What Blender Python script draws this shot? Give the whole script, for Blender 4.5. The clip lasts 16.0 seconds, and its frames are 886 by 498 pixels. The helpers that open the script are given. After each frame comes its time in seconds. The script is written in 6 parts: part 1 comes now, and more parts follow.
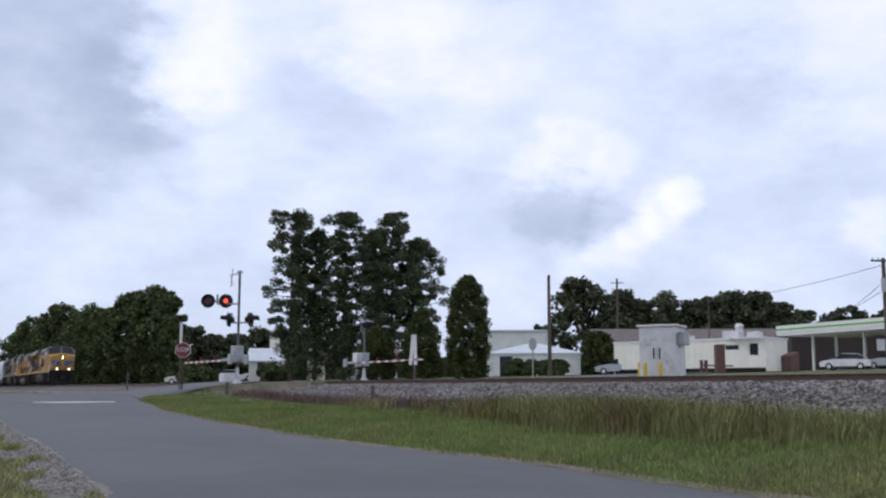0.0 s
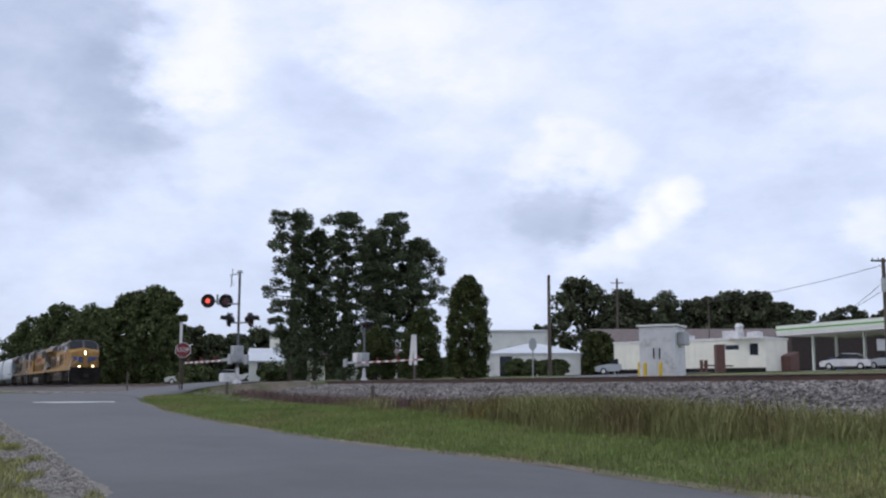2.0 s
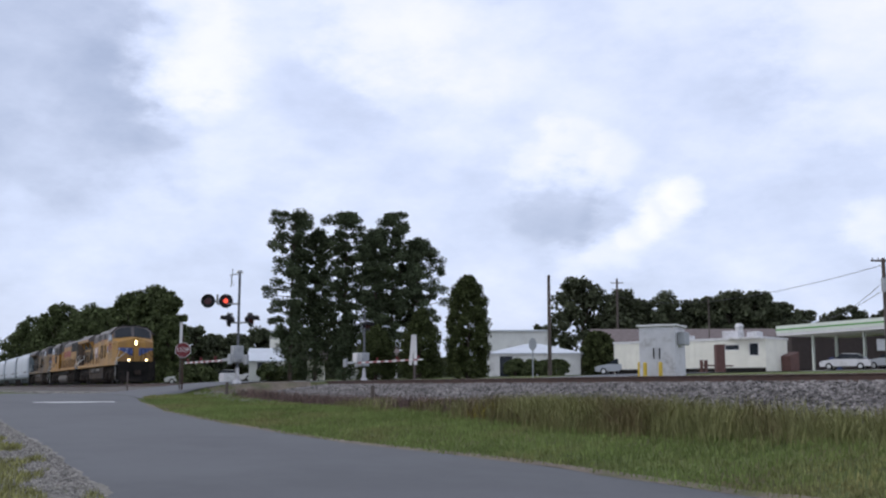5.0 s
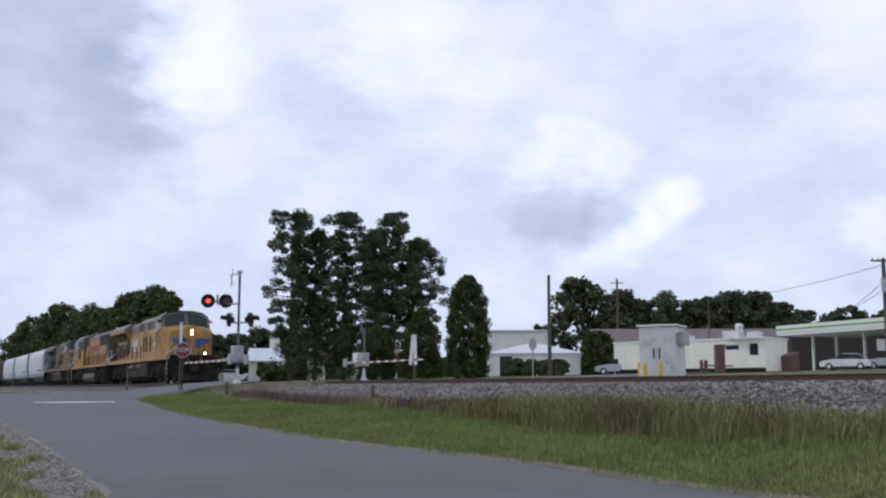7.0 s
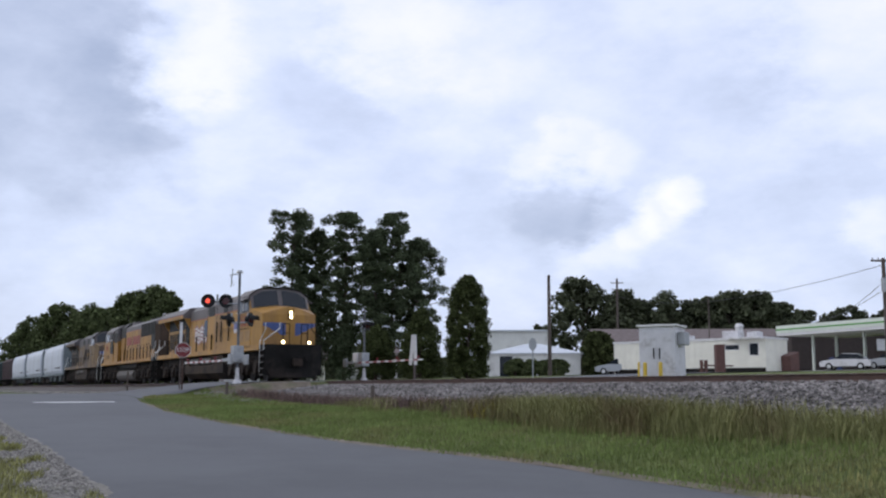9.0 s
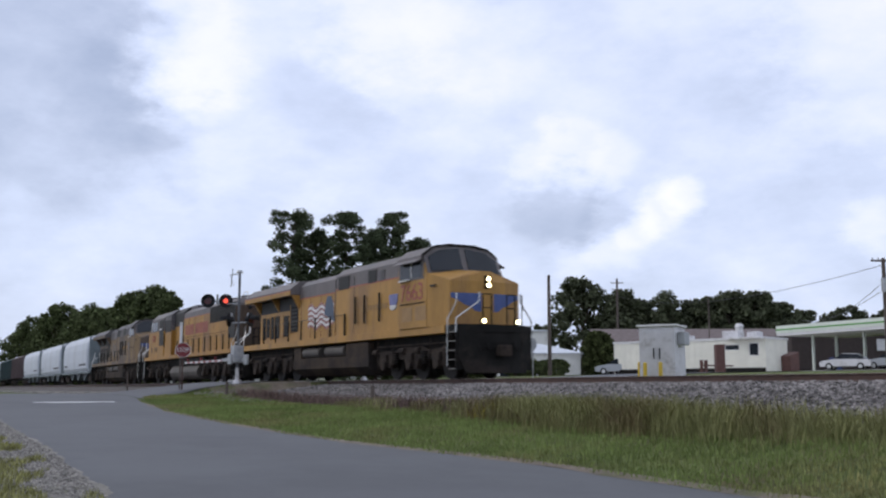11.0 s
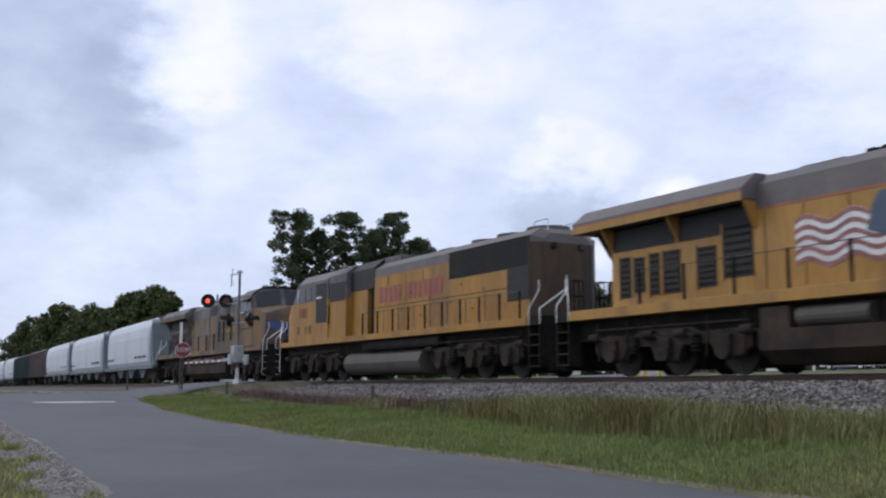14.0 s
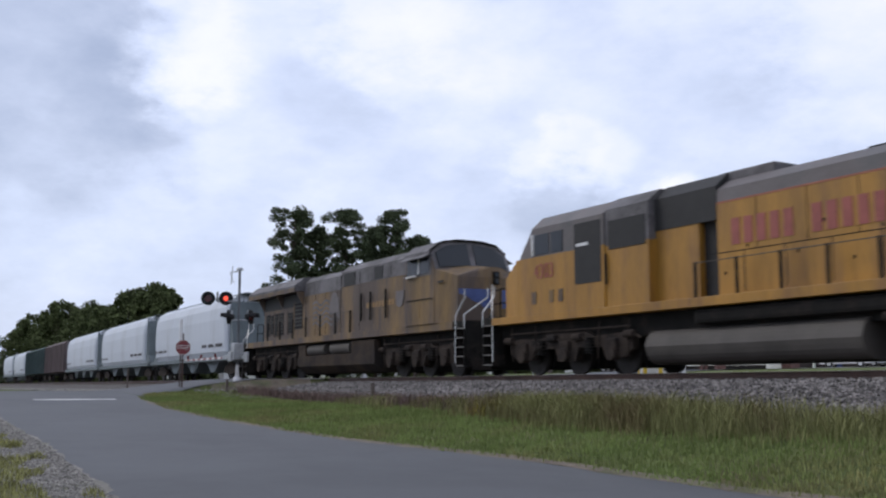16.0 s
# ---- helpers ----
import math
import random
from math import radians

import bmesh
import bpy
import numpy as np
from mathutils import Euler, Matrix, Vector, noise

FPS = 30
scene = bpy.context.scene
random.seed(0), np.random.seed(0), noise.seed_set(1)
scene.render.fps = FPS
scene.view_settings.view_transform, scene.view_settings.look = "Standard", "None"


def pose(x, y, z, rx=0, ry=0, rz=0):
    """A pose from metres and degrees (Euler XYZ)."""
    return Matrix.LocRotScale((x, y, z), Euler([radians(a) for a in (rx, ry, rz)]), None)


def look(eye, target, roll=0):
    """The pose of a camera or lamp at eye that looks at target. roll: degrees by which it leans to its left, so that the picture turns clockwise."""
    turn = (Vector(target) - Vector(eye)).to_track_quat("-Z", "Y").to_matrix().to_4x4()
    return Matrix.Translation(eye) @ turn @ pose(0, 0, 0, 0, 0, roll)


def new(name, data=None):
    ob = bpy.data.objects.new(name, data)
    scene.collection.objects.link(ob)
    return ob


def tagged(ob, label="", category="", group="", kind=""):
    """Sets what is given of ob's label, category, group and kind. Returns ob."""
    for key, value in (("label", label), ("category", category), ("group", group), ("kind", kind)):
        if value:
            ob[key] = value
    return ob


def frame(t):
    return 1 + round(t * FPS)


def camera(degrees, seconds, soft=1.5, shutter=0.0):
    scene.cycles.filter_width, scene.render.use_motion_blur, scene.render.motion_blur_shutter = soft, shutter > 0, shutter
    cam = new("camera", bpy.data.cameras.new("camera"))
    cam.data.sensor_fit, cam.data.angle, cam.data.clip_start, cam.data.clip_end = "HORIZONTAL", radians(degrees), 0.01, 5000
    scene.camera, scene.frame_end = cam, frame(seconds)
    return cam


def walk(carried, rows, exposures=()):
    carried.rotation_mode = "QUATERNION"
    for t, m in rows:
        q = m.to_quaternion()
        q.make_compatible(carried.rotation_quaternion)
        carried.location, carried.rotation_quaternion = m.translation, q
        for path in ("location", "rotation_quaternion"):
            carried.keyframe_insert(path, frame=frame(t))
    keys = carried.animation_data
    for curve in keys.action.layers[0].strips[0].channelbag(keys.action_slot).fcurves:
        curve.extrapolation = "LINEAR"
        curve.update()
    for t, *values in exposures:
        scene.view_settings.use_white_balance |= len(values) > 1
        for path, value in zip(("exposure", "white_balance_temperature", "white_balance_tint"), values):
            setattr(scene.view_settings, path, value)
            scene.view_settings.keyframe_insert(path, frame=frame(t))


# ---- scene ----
EYE = Vector((0.0, -18.318, -0.293))
YAW, TILT = 60.449, 7.669
cam = camera(46.54, 16.0, soft=2.2, shutter=0.4)
walk(cam, [(0.0, pose(*EYE, 90 + TILT, 0, YAW)), (15.5, pose(*EYE, 90 + TILT, 0, YAW)),
           (15.6, pose(*EYE, 90 + TILT, 0, YAW)), (15.78, pose(*EYE, 90 + TILT - 0.14, 0, YAW)), (16.0, pose(*EYE, 90 + TILT - 0.145, 0, YAW))])

# ---- light ----
scene.view_settings.exposure = 0.0
world = bpy.data.worlds.new("world")
scene.world = world
world.use_nodes = True


def build_sky():
    nt = world.node_tree
    nt.nodes.clear()
    N, L = nt.nodes.new, nt.links.new
    out, bg = N("ShaderNodeOutputWorld"), N("ShaderNodeBackground")
    sky = N("ShaderNodeTexSky")
    sky.sky_type, sky.sun_disc = "NISHITA", False
    sky.sun_elevation, sky.sun_rotation = radians(48), radians(215)
    sky.altitude, sky.air_density, sky.dust_density = 100, 1.0, 2.0
    tint = N("ShaderNodeMixRGB")
    tint.blend_type, tint.inputs[0].default_value = "MULTIPLY", 1.0
    tint.inputs[2].default_value = (0.13, 0.13, 0.13, 1)
    L(sky.outputs[0], tint.inputs[1])
    co, mp = N("ShaderNodeTexCoord"), N("ShaderNodeMapping")
    mp.inputs["Scale"].default_value = (1.0, 1.0, 2.0)
    mp.inputs["Location"].default_value = (0.35, 0.1, 0.3)
    L(co.outputs["Generated"], mp.inputs[0])
    big, fine = N("ShaderNodeTexNoise"), N("ShaderNodeTexNoise")
    for n, sc, de, ro in ((big, 4.5, 6, 0.55), (fine, 10.0, 9, 0.6)):
        n.inputs["Scale"].default_value, n.inputs["Detail"].default_value = sc, de
        n.inputs["Roughness"].default_value = ro
        L(mp.outputs[0], n.inputs["Vector"])
    # cloud body, from blue-grey hollows to white crests
    ramp = N("ShaderNodeValToRGB")
    e = ramp.color_ramp.elements
    e[0].position, e[0].color = 0.12, (0.42, 0.49, 0.68, 1)
    e[1].position, e[1].color = 0.92, (1.06, 1.06, 1.10, 1)
    for p, c in ((0.30, (0.56, 0.63, 0.83, 1)), (0.44, (0.68, 0.76, 0.99, 1)), (0.56, (0.80, 0.865, 1.06, 1)), (0.72, (0.95, 0.97, 1.07, 1))):
        k = e.new(p)
        k.color = c
    add = N("ShaderNodeMath")
    add.operation = "MULTIPLY_ADD"
    L(fine.outputs[0], add.inputs[0])
    add.inputs[1].default_value = 0.44
    half = N("ShaderNodeMath")
    half.operation = "MULTIPLY"
    half.inputs[1].default_value = 0.46
    L(big.outputs[0], half.inputs[0])
    L(half.outputs[0], add.inputs[2])
    last = add.outputs[0]
    # single clouds: a direction, a radius and how much lighter or darker they are
    for (az, el), rad, gain in SINGLE_CLOUDS:
        d = Vector((math.sin(radians(az)) * math.cos(radians(el)), math.cos(radians(az)) * math.cos(radians(el)), math.sin(radians(el))))
        dist = N("ShaderNodeVectorMath")
        dist.operation = "DISTANCE"
        wob = N("ShaderNodeMixRGB")
        wob.blend_type, wob.inputs[0].default_value = "ADD", min(0.16, rad * 2.4)
        L(co.outputs["Generated"], wob.inputs[1])
        L(fine.outputs["Color"], wob.inputs[2])
        dist.inputs[1].default_value = d + Vector((0.5, 0.5, 0.5)) * min(0.16, rad * 2.4)
        L(wob.outputs[0], dist.inputs[0])
        mr = N("ShaderNodeMapRange")
        mr.interpolation_type = "SMOOTHSTEP"
        for i, v in zip((1, 2, 3, 4), (rad * 0.35, rad, gain, 0.0)):
            mr.inputs[i].default_value = v
        L(dist.outputs["Value"], mr.inputs[0])
        s = N("ShaderNodeMath")
        s.operation = "ADD"
        L(last, s.inputs[0])
        L(mr.outputs[0], s.inputs[1])
        last = s.outputs[0]
    sep, low, sm = N("ShaderNodeSeparateXYZ"), N("ShaderNodeMapRange"), N("ShaderNodeMath")
    L(co.outputs["Generated"], sep.inputs[0])
    for i, v in zip((1, 2, 3, 4), (0.0, 0.34, -0.045, 0.095)):
        low.inputs[i].default_value = v
    L(sep.outputs["Z"], low.inputs[0])
    sm.operation = "ADD"
    L(last, sm.inputs[0])
    L(low.outputs[0], sm.inputs[1])
    L(sm.outputs[0], ramp.inputs[0])
    mix = N("ShaderNodeMixRGB")
    mix.inputs[0].default_value = 0.88
    L(tint.outputs[0], mix.inputs[1])
    L(ramp.outputs[0], mix.inputs[2])
    L(mix.outputs[0], bg.inputs[0])
    bg.inputs[1].default_value = SKY
    L(bg.outputs[0], out.inputs[0])


SKY = 1.05
# azimuth east of north and elevation of clouds that stand out
SINGLE_CLOUDS = [((-82.5, 16.0), 0.18, -0.29), ((-78.0, 15.2), 0.09, -0.06), ((-75.2, 18.6), 0.075, 0.20), ((-74.6, 15.6), 0.05, 0.14), ((-63.8, 20.5), 0.09, 0.15), ((-58.5, 19.0), 0.08, 0.10),
                 ((-52.9, 13.4), 0.040, 0.13), ((-51.0, 12.2), 0.034, 0.12), ((-55.2, 12.0), 0.03, 0.12), ((-54.2, 9.6), 0.055, -0.19), ((-51.6, 9.6), 0.035, -0.11), ((-57.6, 10.5), 0.05, -0.08),
                 ((-48.0, 9.4), 0.032, 0.20), ((-46.9, 10.1), 0.026, 0.24), ((-49.4, 8.5), 0.030, 0.18), ((-51.0, 7.5), 0.034, 0.14), ((-53.2, 7.0), 0.030, 0.12), ((-37.6, 8.2), 0.035, 0.16),
                 ((-38.3, 17.6), 0.11, 0.10), ((-43.6, 16.0), 0.07, -0.05), ((-67.7, 16.6), 0.07, -0.07), ((-81.0, 10.8), 0.09, 0.09)]
build_sky()
sun = new("sun", bpy.data.lights.new("sun", "SUN"))
sun.data.energy, sun.data.angle, sun.data.color = 0.8, radians(14), (1.0, 0.95, 0.88)
sun.matrix_world = look((-55, -42, 58), (0, 0, 0))


# ---- materials ----
def material(name, color, rough=0.7, metal=0.0, spread=0.25, scale=3.0, fine=40.0, bump=0.15, dist=0.01, second=None, amount=0.5, glow=None,
             streak=False, island=0.0, spec=0.5):
    m = bpy.data.materials.new(name)
    m.use_nodes = True
    nt = m.node_tree
    N, L = nt.nodes.new, nt.links.new
    p = nt.nodes["Principled BSDF"]
    p.inputs["Roughness"].default_value, p.inputs["Metallic"].default_value = rough, metal
    p.inputs["Specular IOR Level"].default_value = spec
    co = N("ShaderNodeTexCoord")
    src = co.outputs["Object"]
    if streak:
        mp = N("ShaderNodeMapping")
        mp.inputs["Scale"].default_value = (1.0, 1.0, 0.18)
        L(src, mp.inputs[0])
        src = mp.outputs[0]
    a, b = N("ShaderNodeTexNoise"), N("ShaderNodeTexNoise")
    for n, sc in ((a, scale), (b, fine)):
        n.inputs["Scale"].default_value, n.inputs["Detail"].default_value, n.inputs["Roughness"].default_value = sc, 6, 0.65
        L(src, n.inputs["Vector"])
    r = N("ShaderNodeMapRange")
    for i, v in zip((1, 2, 3, 4), (0.3, 0.7, 1 - spread, 1 + spread)):
        r.inputs[i].default_value = v
    L(a.outputs[0], r.inputs[0])
    r2 = N("ShaderNodeMapRange")
    for i, v in zip((1, 2, 3, 4), (0.3, 0.7, 1 - spread * 0.7, 1 + spread * 0.7)):
        r2.inputs[i].default_value = v
    L(b.outputs[0], r2.inputs[0])
    mu = N("ShaderNodeMath")
    mu.operation = "MULTIPLY"
    L(r.outputs[0], mu.inputs[0])
    L(r2.outputs[0], mu.inputs[1])
    last = mu.outputs[0]
    if island:
        g = N("ShaderNodeNewGeometry")
        r3 = N("ShaderNodeMapRange")
        for i, v in zip((3, 4), (1 - island, 1 + island)):
            r3.inputs[i].default_value = v
        L(g.outputs["Random Per Island"], r3.inputs[0])
        m2 = N("ShaderNodeMath")
        m2.operation = "MULTIPLY"
        L(last, m2.inputs[0])
        L(r3.outputs[0], m2.inputs[1])
        last = m2.outputs[0]
    base = N("ShaderNodeRGB")
    base.outputs[0].default_value = (*color, 1)
    col = base.outputs[0]
    if second:
        mx, st = N("ShaderNodeMixRGB"), N("ShaderNodeMapRange")
        sn = N("ShaderNodeTexNoise")
        sn.inputs["Scale"].default_value, sn.inputs["Detail"].default_value = scale * 0.6, 8
        sn.inputs["Roughness"].default_value = 0.7
        L(src, sn.inputs["Vector"])
        for i, v in zip((1, 2, 3, 4), (0.62 - amount * 0.3, 0.72 - amount * 0.2, 0.0, 1.0)):
            st.inputs[i].default_value = v
        L(sn.outputs[0], st.inputs[0])
        L(st.outputs[0], mx.inputs[0])
        L(col, mx.inputs[1])
        mx.inputs[2].default_value = (*second, 1)
        col = mx.outputs[0]
    sc = N("ShaderNodeVectorMath")
    sc.operation = "SCALE"
    L(col, sc.inputs[0])
    L(last, sc.inputs["Scale"])
    L(sc.outputs[0], p.inputs["Base Color"])
    if bump:
        bn = N("ShaderNodeBump")
        bn.inputs["Strength"].default_value, bn.inputs["Distance"].default_value = bump, dist
        L(b.outputs[0], bn.inputs["Height"])
        L(bn.outputs[0], p.inputs["Normal"])
    if glow:
        p.inputs["Emission Color"].default_value = (*glow[:3], 1)
        p.inputs["Emission Strength"].default_value = glow[3]
    return m


M = {}
M["grass"] = material("grass_ground", (0.105, 0.128, 0.046), 0.95, spread=0.35, scale=0.7, fine=9, bump=0.6, dist=0.05, second=(0.11, 0.10, 0.05), amount=0.45, spec=0.12)
M["blade"] = material("grass_blade", (0.175, 0.222, 0.070), 0.8, spread=0.25, scale=0.5, fine=3, bump=0, island=0.3, second=(0.215, 0.20, 0.085), amount=0.4, spec=0.12)
M["drygrass"] = material("dry_grass_blade", (0.24, 0.235, 0.09), 0.9, spread=0.3, scale=0.8, fine=5, bump=0, island=0.45, spec=0.12)
M["weed"] = material("tall_weed", (0.205, 0.205, 0.085), 0.85, spread=0.3, scale=0.8, fine=5, bump=0, island=0.3, second=(0.14, 0.105, 0.055), amount=0.4, spec=0.12)
M["dryweed"] = material("dry_weed", (0.15, 0.105, 0.09), 0.9, spread=0.35, scale=0.8, fine=5, bump=0, island=0.5, spec=0.12)
M["goldenrod"] = material("yellow_weed", (0.19, 0.16, 0.025), 0.9, spread=0.35, scale=0.8, fine=5, bump=0, island=0.5, spec=0.12)
M["gravel"] = material("gravel_ground", (0.20, 0.185, 0.165), 0.95, spread=0.3, scale=0.9, fine=26, bump=0.8, dist=0.03, second=(0.085, 0.09, 0.045), amount=0.45)
M["dirt"] = material("tan_dirt", (0.16, 0.13, 0.10), 0.95, spread=0.3, scale=1.5, fine=22, bump=0.7, dist=0.03, second=(0.10, 0.10, 0.05), amount=0.4)
M["asphalt"] = material("asphalt", (0.088, 0.091, 0.098), 0.85, spread=0.09, scale=0.35, fine=60, bump=0.25, dist=0.006, second=(0.074, 0.077, 0.083), amount=0.4)
M["paint_line"] = material("road_paint", (0.55, 0.55, 0.54), 0.8, spread=0.3, scale=2, fine=30, second=(0.14, 0.14, 0.15), amount=0.45)
M["ballast"] = material("ballast_bed", (0.095, 0.084, 0.077), 0.95, spread=0.4, scale=2, fine=22, bump=0.9, dist=0.04)
M["stone"] = material("ballast_stone", (0.165, 0.15, 0.141), 0.9, spread=0.25, scale=1.2, fine=30, bump=0.2, island=0.72)
M["verge_stone"] = material("verge_stone", (0.215, 0.20, 0.18), 0.95, spread=0.2, scale=2, fine=30, bump=0.2, island=0.5)
M["rail"] = material("rusty_rail", (0.075, 0.042, 0.032), 0.6, 0.3, spread=0.25, fine=40)
M["railtop"] = material("worn_rail_head", (0.45, 0.43, 0.41), 0.3, 0.9, spread=0.1)
M["tie"] = material("creosote_tie", (0.06, 0.045, 0.035), 0.9, spread=0.35, scale=3, fine=30, streak=True, spec=0.12)
M["yellow"] = material("yellow_loco_paint", (0.355, 0.186, 0.036), 0.55, spread=0.19, scale=1.1, fine=14, bump=0.05, second=(0.24, 0.128, 0.042), amount=0.35, streak=True)
M["yellow2"] = material("faded_yellow_loco_paint", (0.335, 0.165, 0.022), 0.55, spread=0.22, scale=1.3, fine=14, bump=0.05, second=(0.22, 0.11, 0.03), amount=0.4, streak=True)
M["yellow3"] = material("grimy_yellow_loco_paint", (0.205, 0.125, 0.046), 0.7, spread=0.22, scale=1.1, fine=12, bump=0.05, second=(0.085, 0.062, 0.05), amount=0.75, streak=True)
M["grey"] = material("grey_loco_paint", (0.125, 0.108, 0.105), 0.6, spread=0.18, scale=1.2, fine=16, bump=0.05, second=(0.10, 0.095, 0.095), amount=0.4)
M["grey3"] = material("sooty_grey_paint", (0.13, 0.12, 0.125), 0.7, spread=0.25, scale=1.2, fine=16, second=(0.06, 0.055, 0.055), amount=0.6)
M["red"] = material("red_stripe_paint", (0.31, 0.105, 0.06), 0.6, spread=0.2, scale=2)
M["flagred"] = material("faded_red_flag_stripe", (0.27, 0.12, 0.115), 0.6, spread=0.3, scale=3)
M["shield"] = material("faded_blue_shield", (0.16, 0.17, 0.34), 0.6, spread=0.3, scale=5)
M["panel"] = material("darker_yellow_panel", (0.29, 0.175, 0.075), 0.7, spread=0.2, scale=2)
M["lettering"] = material("red_lettering", (0.29, 0.078, 0.062), 0.6, spread=0.2, scale=3)
M["blue"] = material("blue_paint", (0.055, 0.085, 0.23), 0.55, spread=0.2, scale=3)
M["flagblue"] = material("blue_grey_flag_field", (0.06, 0.085, 0.13), 0.6, spread=0.25, scale=4)
M["white"] = material("white_paint", (0.66, 0.65, 0.64), 0.55, spread=0.1, scale=2, second=(0.45, 0.43, 0.40), amount=0.3)
M["black"] = material("black_grime", (0.012, 0.011, 0.010), 0.85, spread=0.35, scale=2, second=(0.028, 0.022, 0.018), amount=0.4, spec=0.2)
M["hood_end_brown"] = material("dark_brown_paint", (0.075, 0.048, 0.032), 0.8, spread=0.3, scale=1.5, second=(0.03, 0.024, 0.02), amount=0.5, streak=True)
M["dark"] = material("dark_grille", (0.016, 0.015, 0.015), 0.7, spread=0.3, scale=3)
M["truck"] = material("dusty_truck_steel", (0.040, 0.030, 0.024), 0.9, spread=0.35, scale=3, second=(0.02, 0.017, 0.016), amount=0.5, spec=0.2)
M["tank"] = material("dusty_fuel_tank", (0.055, 0.041, 0.031), 0.85, spread=0.25, scale=1.2, second=(0.032, 0.027, 0.025), amount=0.5, spec=0.12)
M["tank2"] = material("grey_fuel_tank", (0.075, 0.066, 0.058), 0.75, spread=0.2, scale=1.2, second=(0.08, 0.07, 0.06), amount=0.4)
M["wheel"] = material("wheel_steel", (0.03, 0.026, 0.024), 0.7, 0.2, spread=0.3, scale=4)
M["window"] = material("dark_cab_glass", (0.022, 0.026, 0.032), 0.12, spread=0.1, scale=1, bump=0, spec=0.3)
M["chrome"] = material("bright_steel", (0.62, 0.62, 0.60), 0.35, 0.6, spread=0.1)
M["step"] = material("worn_grey_step", (0.15, 0.14, 0.13), 0.7, 0.2, spread=0.2)
M["headlight"] = material("headlight_lens", (0.9, 0.85, 0.7), 0.2, spread=0.0, bump=0, glow=(1.0, 0.80, 0.42, 8.0))
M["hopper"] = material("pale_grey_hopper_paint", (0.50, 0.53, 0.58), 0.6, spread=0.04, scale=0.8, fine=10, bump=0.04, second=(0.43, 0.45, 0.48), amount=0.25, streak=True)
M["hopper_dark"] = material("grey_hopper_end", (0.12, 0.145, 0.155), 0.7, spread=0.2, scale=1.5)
M["brown"] = material("brown_car_paint", (0.115, 0.085, 0.085), 0.75, spread=0.25, scale=1, streak=True)
M["green"] = material("dark_green_car_paint", (0.035, 0.06, 0.062), 0.75, spread=0.25, scale=1, streak=True)
M["bark"] = material("bark", (0.085, 0.062, 0.05), 0.95, spread=0.35, scale=4, fine=25, bump=0.7, dist=0.03)
M["pine"] = material("pine_needles", (0.074, 0.092, 0.050), 0.9, spread=0.3, scale=0.6, fine=4, bump=0, island=0.45, spec=0.12)
M["cedar"] = material("cedar_foliage", (0.058, 0.070, 0.026), 0.9, spread=0.3, scale=0.8, fine=4, bump=0, island=0.45, spec=0.12)
M["leaf"] = material("broad_leaves", (0.086, 0.104, 0.044), 0.9, spread=0.35, scale=0.35, fine=3, bump=0, island=0.45, spec=0.12)
M["leaf2"] = material("far_leaves", (0.080, 0.090, 0.052), 0.9, spread=0.35, scale=0.35, fine=3, bump=0, island=0.45, spec=0.12)
M["siding"] = material("white_siding", (0.66, 0.66, 0.62), 0.65, spread=0.08, scale=1, fine=12, second=(0.5, 0.49, 0.45), amount=0.25)
M["cream"] = material("cream_siding", (0.72, 0.70, 0.60), 0.65, spread=0.08, scale=1, fine=12)
M["roofmetal"] = material("pale_metal_roof", (0.55, 0.58, 0.62), 0.45, 0.2, spread=0.1, scale=1)
M["shingle"] = material("brown_shingles", (0.15, 0.12, 0.115), 0.9, spread=0.2, scale=2, fine=18)
M["timber"] = material("dark_timber", (0.11, 0.055, 0.045), 0.85, spread=0.25, scale=3)
M["mast"] = material("dull_galvanised_mast", (0.13, 0.135, 0.145), 0.6, 0.3, spread=0.2, scale=3)
M["pole"] = material("weathered_pole", (0.095, 0.075, 0.065), 0.9, spread=0.3, scale=4, streak=True)
M["steel"] = material("galvanised_steel", (0.36, 0.37, 0.38), 0.5, 0.5, spread=0.2, scale=3)
M["bungalow"] = material("aluminium_cabinet", (0.60, 0.59, 0.60), 0.5, 0.25, spread=0.1, scale=2, second=(0.40, 0.38, 0.37), amount=0.3)
M["stopred"] = material("stop_sign_red", (0.17, 0.02, 0.024), 0.45, spread=0.1)
M["gatered"] = material("faded_gate_red", (0.30, 0.11, 0.11), 0.6, spread=0.2)
M["lamp_black"] = material("signal_black", (0.008, 0.008, 0.009), 0.8, spread=0.2)
M["lamp_red_off"] = material("unlit_red_lens", (0.10, 0.012, 0.012), 0.15, spread=0.1, bump=0)
M["lamp_red_on"] = material("lit_red_lens", (0.8, 0.03, 0.02), 0.2, spread=0, bump=0, glow=(1.0, 0.10, 0.05, 1.25))
M["canopy"] = material("pale_canopy_fascia", (0.62, 0.66, 0.58), 0.5, spread=0.06)
M["canopy_green"] = material("green_fascia_stripe", (0.10, 0.30, 0.06), 0.5, spread=0.06)
M["bollard"] = material("yellow_bollard", (0.62, 0.42, 0.05), 0.6, spread=0.15)
M["carpaint"] = material("silver_car_paint", (0.42, 0.44, 0.46), 0.3, 0.5, spread=0.05, bump=0)
M["rubber"] = material("tyre_rubber", (0.02, 0.02, 0.02), 0.85, spread=0.2)
M["wire"] = material("black_wire", (0.02, 0.02, 0.02), 0.6, spread=0.1)
# red-brown brick, darkened to include the shade beneath the canopy
M["brick"] = material("shade_darkened_brick", (0.05, 0.037, 0.034), 0.9, spread=0.2, scale=3, fine=30)
M["concrete"] = material("concrete", (0.36, 0.35, 0.33), 0.9, spread=0.15, scale=1)


